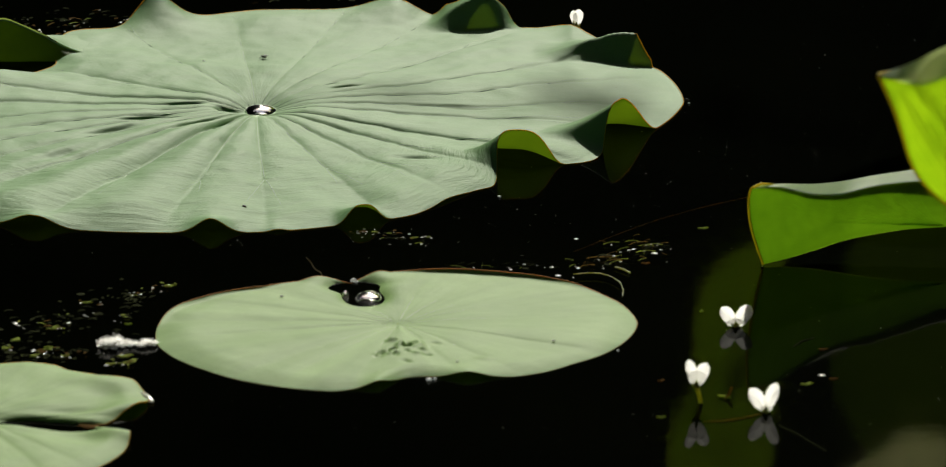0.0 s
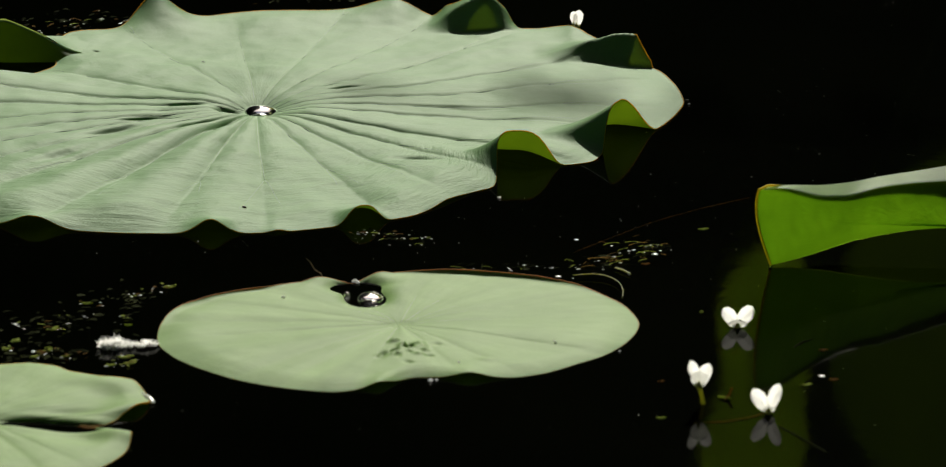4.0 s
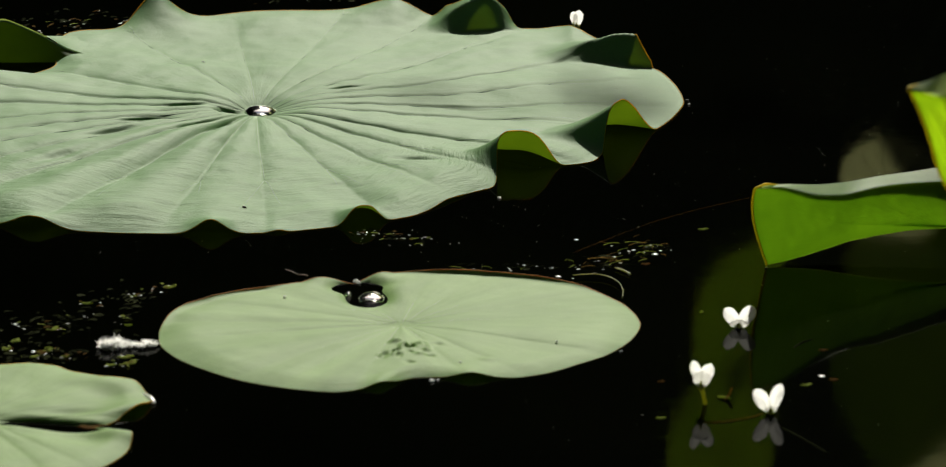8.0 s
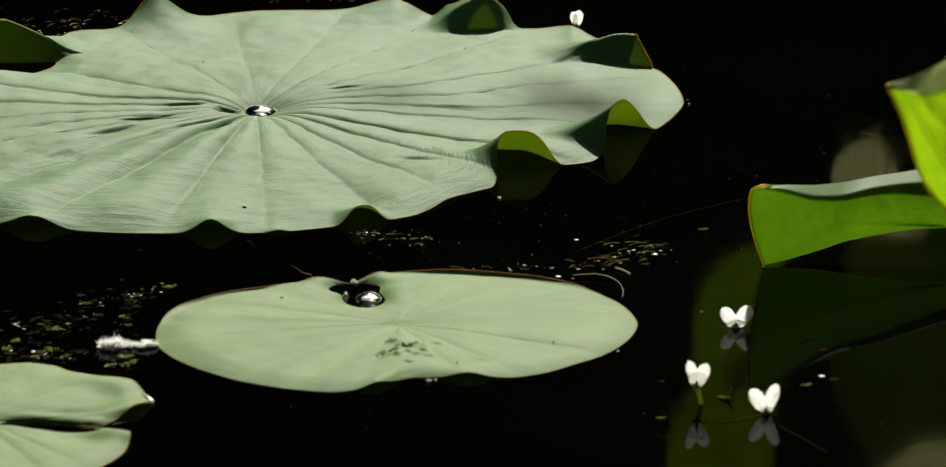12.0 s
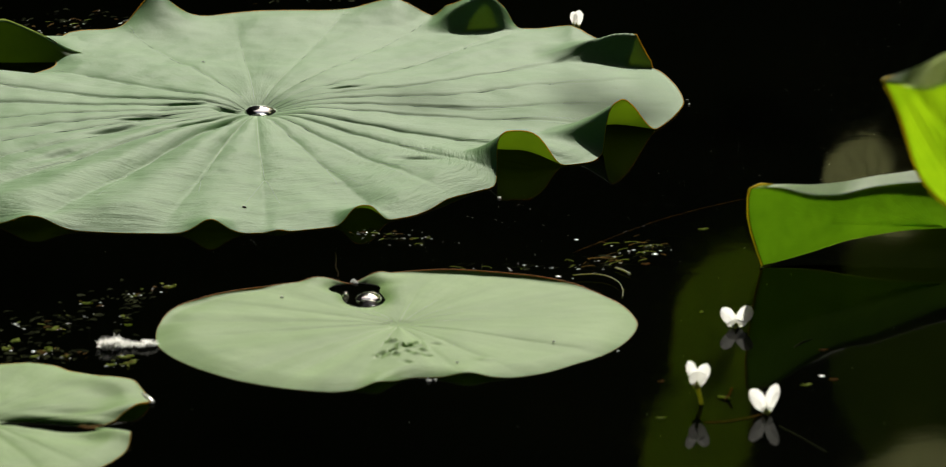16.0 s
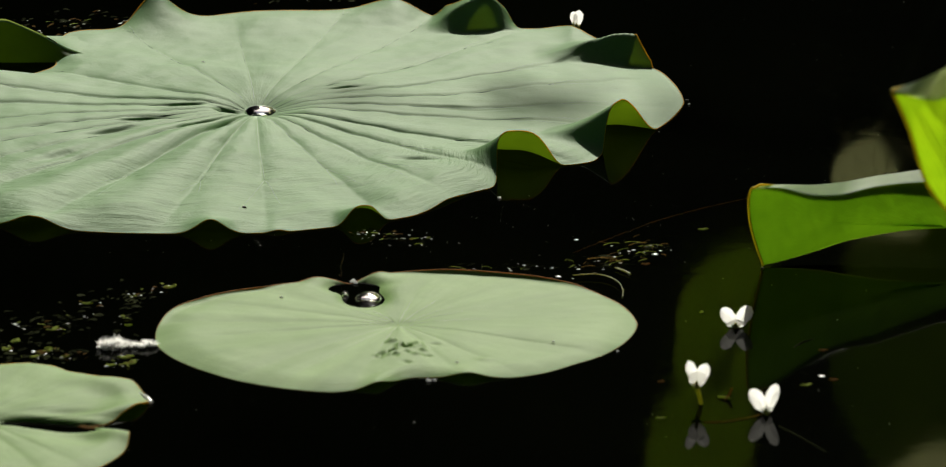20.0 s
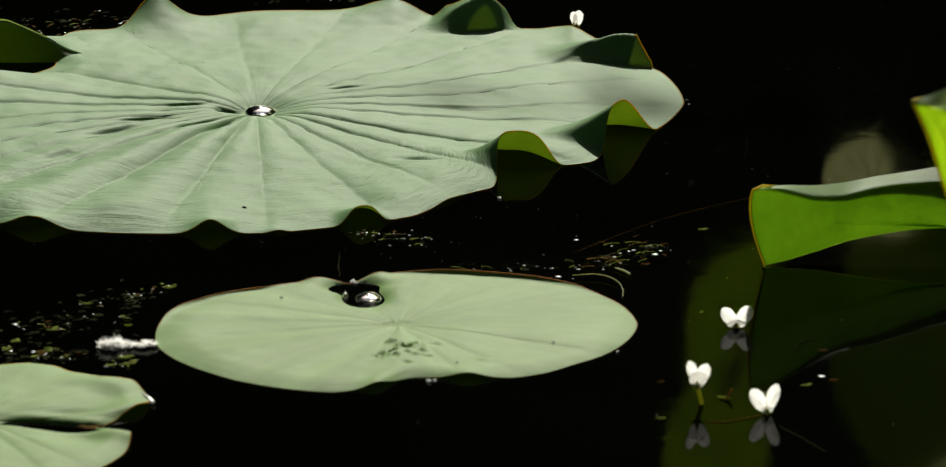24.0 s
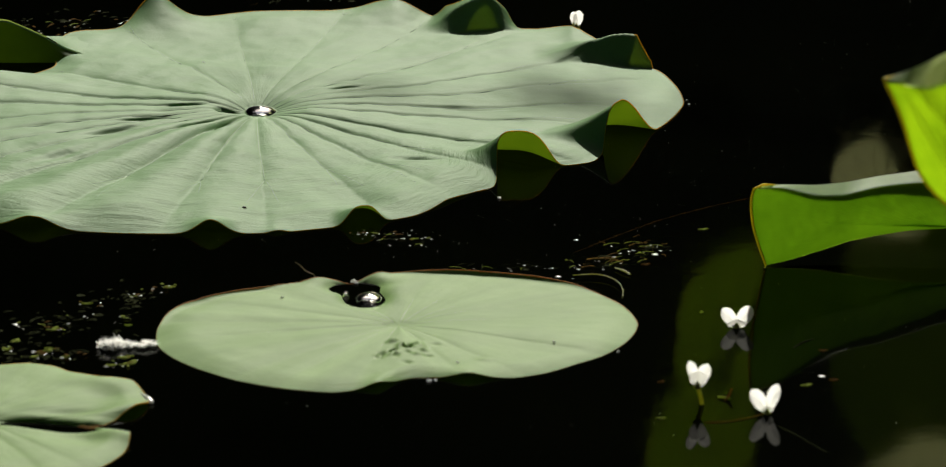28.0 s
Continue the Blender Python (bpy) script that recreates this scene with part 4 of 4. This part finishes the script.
weed_left = patch("weed_mat", "dark water weed with glinting bubbles beside the leaves",
                  [(-0.235, -0.185, 0.018, 0.022), (-0.20, -0.165, 0.015, 0.018), (-0.178, -0.125, 0.008, 0.012), (-0.215, -0.225, 0.014, 0.010), (-0.26, -0.20, 0.012, 0.025)], (170, 26, 20, 50), 31, wide=0.0006, clumps=[(x, y, 0.0026, 0.0030) for x, y in WEED_CLUMPS])
weed_right = patch("weed_mat", "strands of brown and green weed at the leaf edge",
                   [(0.080, -0.045, 0.009, 0.014), (0.093, -0.030, 0.006, 0.010), (0.065, -0.060, 0.008, 0.008), (0.03, -0.066, 0.02, 0.004)], (110, 16, 16, 30), 47, 0.0042, 0.00014)
weed_mid = patch("weed_mat", "thin weed with bubbles between two floating leaves",
                 [(-0.045, -0.004, 0.009, 0.008), (-0.030, -0.016, 0.008, 0.005), (-0.06, 0.004, 0.004, 0.003)], (24, 8, 6, 26), 53, 0.0015, 0.0004)
weed_far = patch("weed_mat", "brown weed and bubbles behind the large leaf",
                 [(-0.27, 0.46, 0.02, 0.02), (-0.235, 0.475, 0.015, 0.015), (-0.205, 0.47, 0.006, 0.01), (-0.12, 0.535, 0.03, 0.006)], (60, 6, 18, 34), 59)


def duckweed(at, size, mat, label, turn):
    ob = thing("duckweed", label, "duckweed", (*at, 0.0), "duckweed scraps on the water")
    ob.rotation_euler[2] = radians(turn)
    for k, (dx, dy, s) in enumerate(((0, 0, 1.0), (0.9, 0.5, 0.7), (-0.8, 0.4, 0.6))):
        v, f = dome(size * s, size * s * 0.6, 0.0007, 0.12, k)
        part("frond", mesh_of("frond", [(x + dx * size, y + dy * size, z) for x, y, z in v], f, mat), ob)
    return ob


for x, y, size, mat, label, turn in (
        (0.1222, 0.0096, 0.0020, WEED_LIGHT, "pale green duckweed scrap floating on dark water", 10), (0.1165, -0.148, 0.0012, WEED_LIGHT, "pale green duckweed scrap floating on dark water", 70),
        (0.0925, -0.271, 0.0014, WEED_BROWN, "brown plant scrap floating on dark water", 30), (0.0905, -0.332, 0.0017, WEED_LIGHT, "yellow-green duckweed scrap floating on dark water", 0),
        (0.1635, -0.277, 0.0022, WEED_LIGHT, "green duckweed scrap beside the flowers", 20), (0.177, -0.268, 0.0016, WEED_BROWN, "brown plant scrap floating on dark water", 0),
        (0.1745, -0.217, 0.0016, WEED_BROWN, "brown plant scrap floating on dark water", 0),
        (-0.1567, -0.1024, 0.0022, WEED_LIGHT, "yellow-green duckweed scrap caught in dark weed", 10), (-0.1976, -0.1327, 0.0020, WEED_LIGHT, "yellow-green duckweed scrap caught in dark weed", 0),
        (-0.2117, -0.1798, 0.0026, WEED_LIGHT, "yellow-green duckweed scrap caught in dark weed", 30), (-0.2286, -0.2003, 0.0026, WEED_LIGHT, "yellow-green duckweed scrap caught in dark weed", 60),
        (-0.2325, -0.2141, 0.0016, WEED_LIGHT, "yellow-green duckweed scrap caught in dark weed", 0), (-0.2186, -0.2278, 0.0030, WEED_LIGHT, "yellow-green duckweed scrap caught in dark weed", 5),
        (-0.2118, -0.2173, 0.0024, WEED_LIGHT, "yellow-green duckweed scrap caught in dark weed", 40), (-0.2155, -0.2215, 0.0020, WEED_BROWN, "brown plant scrap caught in dark weed", 0),
        (-0.1729, -0.2290, 0.0030, WEED_LIGHT, "yellow-green duckweed scrap below the fluff", 15), (-0.1692, -0.2383, 0.0032, WEED_LIGHT, "yellow-green duckweed scrap below the fluff", 50),
        (-0.1795, -0.2425, 0.0018, WEED_LIGHT, "yellow-green duckweed scrap caught in dark weed", 0), (-0.1744, -0.1722, 0.0014, WEED_LIGHT, "yellow-green duckweed scrap caught in dark weed", 0),
        (-0.2028, -0.2278, 0.0017, WEED_LIGHT, "yellow-green duckweed scrap caught in dark weed", 25), (0.0900, -0.0589, 0.0016, WEED_BROWN, "reddish plant scrap floating on dark water", 10),
        (-0.1835, -0.3470, 0.0046, WEED_BROWN, "reddish-brown leaf scrap caught in the leaf slit", 5)):
    duckweed((x, y), size, mat, label, turn)

spark = thing("bubble", "small bright bubble floating beside the flowers", "bubble", (0.1717, -0.2612, 0))
part("film", beads(1, [(0, 0, 0, 0)], 0.0011, 3, GLINT_WHITE, "film", 0.3), spark)


for x, y, r in ((-0.1742, -0.1137, 0.0013), (-0.1709, -0.1170, 0.0017), (-0.1653, -0.1058, 0.0011), (-0.1956, -0.1581, 0.0011), (-0.2056, -0.1690, 0.0008), (-0.2311, -0.1712, 0.0010), (-0.2042, -0.2289, 0.0011),
                (-0.1838, -0.2226, 0.0010), (-0.1790, -0.1560, 0.0009), (0.0441, -0.0819, 0.0020), (0.0519, -0.0854, 0.0012), (0.0546, -0.0107, 0.0012), (0.0637, -0.0519, 0.0009), (0.0678, -0.0682, 0.0011),
                (0.0953, -0.0391, 0.0022), (0.0986, -0.0320, 0.0015), (0.0844, -0.0309, 0.0009), (0.0333, -0.0624, 0.0008), (0.1041, -0.0309, 0.0008), (0.0233, -0.0566, 0.0009)):
    bubble = thing("bubble", "small bright bubble glinting on the dark water", "bubble", (x, y, 0), "bubbles on the water")
    part("film", beads(1, [(0, 0, 0, 0)], 0.62 * r, int(abs(x) * 9000), GLINT_WHITE, "film", 0.25), bubble)


def strand(name, label, points, radius, mat, category="plant strand"):
    ob = thing(name, label, category, points[0])
    o = Vector(points[0])
    t = np.linspace(0, 1, 24)
    p = np.array([tuple(Vector(q) - o) for q in points])
    u = np.linspace(0, 1, len(points))
    line = np.stack([np.interp(t, u, p[:, k]) for k in range(3)], 1)
    for _ in range(3):
        line[1:-1] = (line[:-2] + 2 * line[1:-1] + line[2:]) / 4
    v, f = tube(line, radius, 6)
    part("fibre", mesh_of("fibre", v, f, mat), ob)
    return ob


strand("plant_strand", "long thin pale strand lying on the water", [(0.0526, -0.0367, 0.0002), (0.076, -0.003, 0.0002), (0.098, 0.027, 0.0002), (0.124, 0.053, 0.0002), (0.150, 0.074, 0.0002)], 0.00005, WEED_BROWN)
strand("plant_strand", "curved straw-coloured root at the leaf edge", [(0.0518, -0.086, 0.002), (0.0627, -0.0835, 0.0022), (0.0704, -0.0885, 0.0022), (0.0758, -0.100, 0.002), (0.0774, -0.1135, 0.0014), (0.0765, -0.122, 0.0)], 0.00022, SEPAL)
strand("plant_strand", "short golden straw lying on the weed", [(0.0740, -0.0690, 0.001), (0.0780, -0.0745, 0.0014), (0.0816, -0.0800, 0.001)], 0.00045, SEPAL)
strand("plant_strand", "yellow-green sprout standing in the water", [(0.1225, -0.302, 0.0), (0.1245, -0.300, 0.002), (0.126, -0.298, 0.005)], 0.0006, WEED_BROWN)
strand("plant_strand", "yellow-green sprout lying on the water", [(0.1195, -0.297, 0.0004), (0.1225, -0.300, 0.001), (0.1250, -0.301, 0.0006)], 0.0006, WEED_LIGHT)
strand("plant_strand", "thin drowned stem trailing from the flower", [(0.1108, -0.3385, 0.0), (0.122, -0.338, 0.0004), (0.134, -0.331, 0.0004), (0.140, -0.324, 0.0)], 0.0002, WEED_BROWN)
strand("plant_strand", "thin drowned stem trailing from the flower", [(0.147, -0.345, 0.0), (0.157, -0.365, 0.0003), (0.168, -0.388, 0.0)], 0.00035, WEED)
strand("plant_strand", "faint thread floating on the water", [(0.160, -0.212, 0.0), (0.165, -0.202, 0.0003), (0.171, -0.196, 0.0)], 0.00025, WEED)


def build_fluff():
    """Seed down: thin flat hairs in tufts, the first ones largest."""
    ob = thing("seed_fluff", "matted white seed fluff stuck to the leaf edge", "seed fluff", (-0.1705, -0.2140, 0.001))
    rnd = random.Random(9)
    for i in range(16):
        big = i < 6
        x = -0.0135 + 0.0013 * i if big else -0.0050 + 0.0018 * (i - 6) + rnd.uniform(-0.0006, 0.0006)
        y, h = rnd.uniform(-0.003, 0.003) + 0.0003 * i, rnd.uniform(0.0030, 0.0042) if big else rnd.uniform(0.0010, 0.0024)
        v, f = dome(0.0016 if big else 0.0009, 0.0024 if big else 0.0016, h * 0.7, 0.35, i)
        part("tuft", mesh_of("tuft", [(a + x, b + y, c) for a, b, c in v], f, FLUFF), ob)
        verts, faces = [], []
        for k in range(150 if big else 80):
            d = Vector((rnd.gauss(0, 0.8), rnd.gauss(0, 1.0), rnd.uniform(-0.1, 1.0))).normalized()
            w = d.cross(Vector((rnd.gauss(0, 1), rnd.gauss(0, 1), rnd.gauss(0, 1)))).normalized() * rnd.uniform(0.00010, 0.00026)
            long = rnd.uniform(0.5, 1.15) * (h + 0.0008)
            o = Vector((x + rnd.uniform(-0.0012, 0.0012), y + rnd.uniform(-0.0018, 0.0018), max(0.0002, h * rnd.uniform(0.0, 0.45))))
            bend = Vector((rnd.gauss(0, 1), rnd.gauss(0, 1), -0.4)) * 0.0004
            n = len(verts)
            for q, wide in ((0, 1.0), (0.5, 1.0), (1.0, 0.3)):
                m = o + d * long * q + bend * q * q
                m.z = max(m.z, 0.0)
                verts += [tuple(m - w * wide), tuple(m + w * wide)]
            faces += [(n, n + 1, n + 3, n + 2), (n + 2, n + 3, n + 5, n + 4)]
        part("hairs", mesh_of("hairs", verts, faces, FLUFF, smooth=False), ob)
    return ob


fluff = build_fluff()

dust = new("dust", beads(300, [(0.19, 0.32, 0.06, 0.10), (0.16, 0.24, 0.05, 0.10), (0.22, 0.40, 0.05, 0.08), (0.14, 0.12, 0.05, 0.06), (0.05, 0.03, 0.05, 0.03), (-0.10, -0.02, 0.08, 0.02), (0.0, -0.33, 0.12, 0.03), (0.18, -0.2, 0.05, 0.1)], 0.00018, 71, DUST, "dust", 0.5))
tagged(dust, "fine pale dust drifting on the water", "dust", kind="stuff")

for ob, spots in ((low_leaf, ((-0.0240, 0.0830, 0.0016), (-0.0225, 0.0805, 0.0011), (0.0160, -0.0945, 0.0013), (0.0190, -0.0935, 0.0008), (0.1100, -0.0440, 0.0007))),
                  (side_leaf, ((0.064, 0.062, 0.0007),)),
                  (big_leaf, ((-0.085, 0.205, 0.0014), (-0.088, 0.198, 0.0009), (0.137, -0.176, 0.0009), (0.246, 0.028, 0.0007)))):
    for x, y, r in spots:
        v, f = dome(r, r * 0.8, r * 0.7, 0.15, x * 90)
        part("bead", mesh_of("bead", [(a + x, b + y, c + 0.0006) for a, b, c in v], f, GLINT_WHITE), ob, "glinting bead of water")

v, f = dome(0.0014, 0.0080, 0.0014, 0.1, 3)
# White film shaped like the bright glint along the wet rim.
part("bead", mesh_of("bead", [(a + 0.0810 - 0.4 * b - 8 * b * b, b + 0.036, c + 0.0010) for a, b, c in v], f, GLINT_WHITE), side_leaf, "glinting film of water on the rim")


hair = thing("plant_hair", "fine curved brown hair standing on the leaf rim", "plant hair", (-0.0700, -0.0815, -0.0008))
pts = np.array([(0, 0, 0), (0.0010, 0, 0.0026), (-0.0003, 0, 0.0068), (0.0007, 0, 0.0120), (0.0004, 0, 0.0152)])
v, f = tube(pts * 0.9, [0.00030, 0.00030, 0.00026, 0.0002, 0.00012], 6)
part("fibre", mesh_of("fibre", v, f, FIBRE), hair)

fly = thing("fly", "tiny brown fly walking over the leaf", "insect", (-0.1222, 0.36, 0.003))
for nm, at, size in (("abdomen", (-0.0006, 0, 0.0011), (0.0011, 0.0006, 0.0006)), ("thorax", (0.0006, 0, 0.0012), (0.0007, 0.0006, 0.0006)), ("head", (0.0015, 0, 0.0012), (0.0004, 0.0004, 0.0004))):
    v, f = dome(1, 1, 1)
    v = [(at[0] + x * size[0], at[1] + y * size[1], at[2] + z * size[2]) for x, y, z in v] + [(at[0] + x * size[0], at[1] + y * size[1], at[2] - z * size[2]) for x, y, z in v]
    k = len(v) // 2
    part(nm, mesh_of(nm, v, f + [tuple(q + k for q in ff[::-1]) for ff in f], INSECT), fly)
for side in (1, -1):
    for k in (-1, 0, 1):
        v, f = tube([(0.0003 * k + 0.0004, 0, 0.0010), (0.0008 * k + 0.0004, side * 0.0012, 0.0014), (0.0012 * k + 0.0004, side * 0.0019, 0.0)], 0.00012, 4)
        part("leg", mesh_of("leg", v, f, INSECT), fly)
    v, f = tube([(0.0004, side * 0.0002, 0.0018), (-0.0012, side * 0.0007, 0.0019), (-0.0024, side * 0.0010, 0.0016)], [0.0002, 0.0005, 0.0002], 6)
    part("wing", mesh_of("wing", v, f, DUST), fly)


# ---- movement ----
MM = 0.00031


def motions():
    low = [(0, 0), (1, 0.3), (2, 2), (3, 2.5), (3.5, 3), (5.5, 2), (6, 2), (6.5, 3), (7, 3.5), (7.5, 4.7), (8, 5), (8.5, 5), (9, 3.8), (10, 2.8), (11, 1.2),
           (12, 0.3), (14.5, 0.5), (16, 0.3), (17, -0.5), (17.5, -1), (19, -1), (20, -0.3), (21, 0.5), (23.5, -0.3), (25, 0.5), (26, 2), (27, 1), (28, 0.7)]
    for ob in (low_leaf, drop_low, drop_side):
        x, y, z = ob.location
        walk(ob, [(t, pose(x + d * MM, y, z)) for t, d in low])
    side = [(0, 0), (1, 2.5), (2, 5), (3, 5.5), (3.5, 4.5), (4.5, -1), (5.5, -6), (6, -9), (6.5, -9), (7, -7), (7.5, 0), (8, 3.5), (9, 1.5), (10, 1), (12, 0.3), (14.5, 0),
            (16, 1), (18, -1), (20, -1.3), (21.5, -2.5), (23.5, -1.5), (24, 1), (25, 1.3), (27, 0.5), (28, 0)]
    x, y, z = side_leaf.location
    walk(side_leaf, [(t, pose(x + d * MM, y, z)) for t, d in side])
    flowers = [(0, 0), (1, 1), (2, 2), (3, 4), (3.5, 4), (5.5, 4), (6, 5), (6.5, 5.5), (7, 7), (7.5, 7.5), (8, 7.2), (8.5, 7), (9, 6), (10, 3), (11, 1.5), (12, 0.7),
               (14.5, 2), (16, 1), (17, -0.5), (18, -2), (19, -1.5), (20, 0.5), (21.5, 2), (23.5, 1.5), (25, 2), (26, 3.5), (27, 3.5), (28, 2)]
    for ob, k in ((flower_a, 0.75), (flower_b, 1.0), (flower_c, 1.0)):
        x, y, z = ob.location
        walk(ob, [(t, pose(x + d * k * MM, y, z)) for t, d in flowers])
    droop = [(0, 0, 0), (0.5, 1.5, 1), (1, 3, 2), (1.5, 5, 2.3), (2, 7.5, 2.5), (2.5, 9.5, 3), (3, 10.5, 3), (3.5, 11.5, 3), (4.5, 14, 3), (5.5, 17, 4), (6, 31, -1), (6.5, 24, -2), (7, 16.5, -2), (7.5, 11.5, -2), (8, 6.5, -3),
             (8.5, 3, -3), (9, 0.5, -3), (10, 0, -2), (11, 0, 0), (12, 1.5, 2), (12.5, 1.5, 4), (14.5, 0, 0), (15, 0, -2), (16, -1.5, -3), (17, -2.5, -3), (18, -3, -2), (19, -2, -3),
             (20, 0, -1), (20.5, 0.5, 2), (21.5, 3, 4), (23.5, 3, 1), (24, 3, 3), (25, 3.3, 1), (25.5, 3, -2), (26.5, 3.5, -1), (27.5, 3.5, -2), (28, 4.5, -2)]
    for ob in (drooping_leaf, drop_tip):
        x, y, z = ob.location
        walk(ob, [(t, pose(x + dx * MM, y, z, 0.12 * dy, 0, 0)) for t, dx, dy in droop])
    sway = [(0, -8, -15), (0.5, 8, -2), (1, 25, 5), (1.5, 50, 15), (2, 65, 22), (2.5, 80, 30), (3, 100, 40), (3.5, 120, 45), (4.5, 80, 25), (5, 30, 0), (5.5, 20, 5), (6, 90, 45), (6.5, 130, 55), (7, 115, 45), (7.5, 63, 34), (8, 38, 4),
            (8.5, 0, -4), (9, 8, -4), (10, 4, -4), (10.5, 8, 0), (11, 10, 5), (11.5, 16, 7), (12, 6, 0), (12.5, 12, 2), (14.5, 8, 0), (15, 9, 2), (15.5, 1, -6), (16, -1, -9), (16.5, 1, -6),
            (17, 9, 8), (17.5, 8, -2), (18, 9, 2), (18.5, 5, -2), (19, 1, -6), (19.5, 7, 1), (20, 13, 8), (20.5, 16, 7), (21, 15, -1), (21.5, 14, 4), (23.5, 15, 1), (24, 45, 25),
            (24.5, 61, 34), (25, 42, 26), (25.5, 28, 8), (26, 15, 2), (26.5, 3, -12), (27, 7, 2), (27.5, 10, 0), (28, 1, -10)]
    x, y, z = twig.location
    walk(twig, [(0.7 * i, pose(x + 0.012 * math.sin(1.9 * i) + 0.02 * math.sin(0.6 * i), y + 0.01 * math.sin(1.3 * i), z, 0, 0, 1.5 * math.sin(1.1 * i))) for i in range(41)])
    walk(dust, [(0, pose(0, 0, 0)), (7, pose(0.004, 0.001, 0)), (14, pose(0.006, 0.003, 0)), (21, pose(0.010, 0.002, 0)), (28, pose(0.013, 0.004, 0))])
    lean = [(0, -40, 0), (3.5, -40, 1), (5.5, -44, 0), (6.5, -55, 0), (7, -62, 1), (8, -72, 2), (9, -74, 0), (10, -74, 0), (11, -70, -2), (12, -62, 0), (12.5, -58, 0), (14.5, -28, 8), (15, -20, 8), (16, -6, 6),
            (17, -2, 4), (18, 2, 3), (20, 8, 5), (21.5, 12, 6), (23.5, 4, 3), (25, -8, 2), (26, -18, 2), (26.5, -26, 2), (27, -38, -2), (27.5, -48, -6), (28, -52, -10)]
    walk(hair, [(t, pose(-0.0700 - 0.0105 * min(1.5, max(0, -a / 50)) + (dx + 3) * 0.0001, -0.0815, -0.0008, 0, a, 0)) for t, a, dx in lean])
    steps = [(0, -0.1222, 0.367), (0.4, -0.1275, 0.377), (0.8, -0.1377, 0.391), (1.2, -0.1430, 0.407), (1.6, -0.1430, 0.411), (2.0, -0.1475, 0.411), (2.4, -0.1565, 0.415), (2.8, -0.1690, 0.411),
             (3.0, -0.1755, 0.403), (3.2, -0.1820, 0.403), (3.5, -0.1900, 0.403)]
    walk(fly, [(t, pose(x, y, 0.0042, 0, 0, 150)) for t, x, y in steps]
         + [(4.2, pose(-0.23, 0.42, 0.02, 0, 0, 150)), (4.9, pose(-0.36, 0.55, 0.12, 0, 0, 150)), (5.4, pose(-0.7, 0.9, 0.35, 0, 0, 150)), (28, pose(-2.5, 4.0, 1.2, 0, 0, 150))])
    x, y, z = pale_leaf.location
    tilt = pale_leaf.rotation_euler.to_matrix().to_4x4()
    drift = [(0, 0.080), (3.5, 0.090), (6, 0.068), (7, 0.045), (8, 0.006), (12, 0.0), (16, -0.006), (20, 0.0), (24, -0.006), (28, 0.0)]
    walk(pale_leaf, [(t, pose(x + dx, y, z) @ tilt) for t, dx in drift])
    x, y, z = mirror_leaf.location
    base = mirror_leaf.rotation_euler.to_matrix().to_4x4()
    lilt = [(0, 0, 0), (2, 0.01, 2), (3, 0.03, 5), (4.5, 0.02, 3), (6, 0.02, 4), (7, 0.015, 2), (9, -0.01, -1), (12, 0, 0), (15, -0.015, -2), (18, -0.02, -2), (21, -0.012, -1), (24, -0.005, 1), (26, -0.01, -1), (28, -0.015, -2)]
    walk(mirror_leaf, [(t, pose(x + dx, y, z, 0, a, 0) @ base) for t, dx, a in lilt])
    x, y, z = raised_leaf.location
    walk(raised_leaf, [(t, pose(x + dx * 0.00028, y, z - dy * 0.00028)) for t, dx, dy in sway])
    x, y, z = grey_leaf.location
    hang = grey_leaf.rotation_euler.to_matrix().to_4x4()
    walk(grey_leaf, [(t, pose(x + dx * 0.0007, y, z + dy * 0.0003) @ hang) for t, dx, dy in sway])


motions()
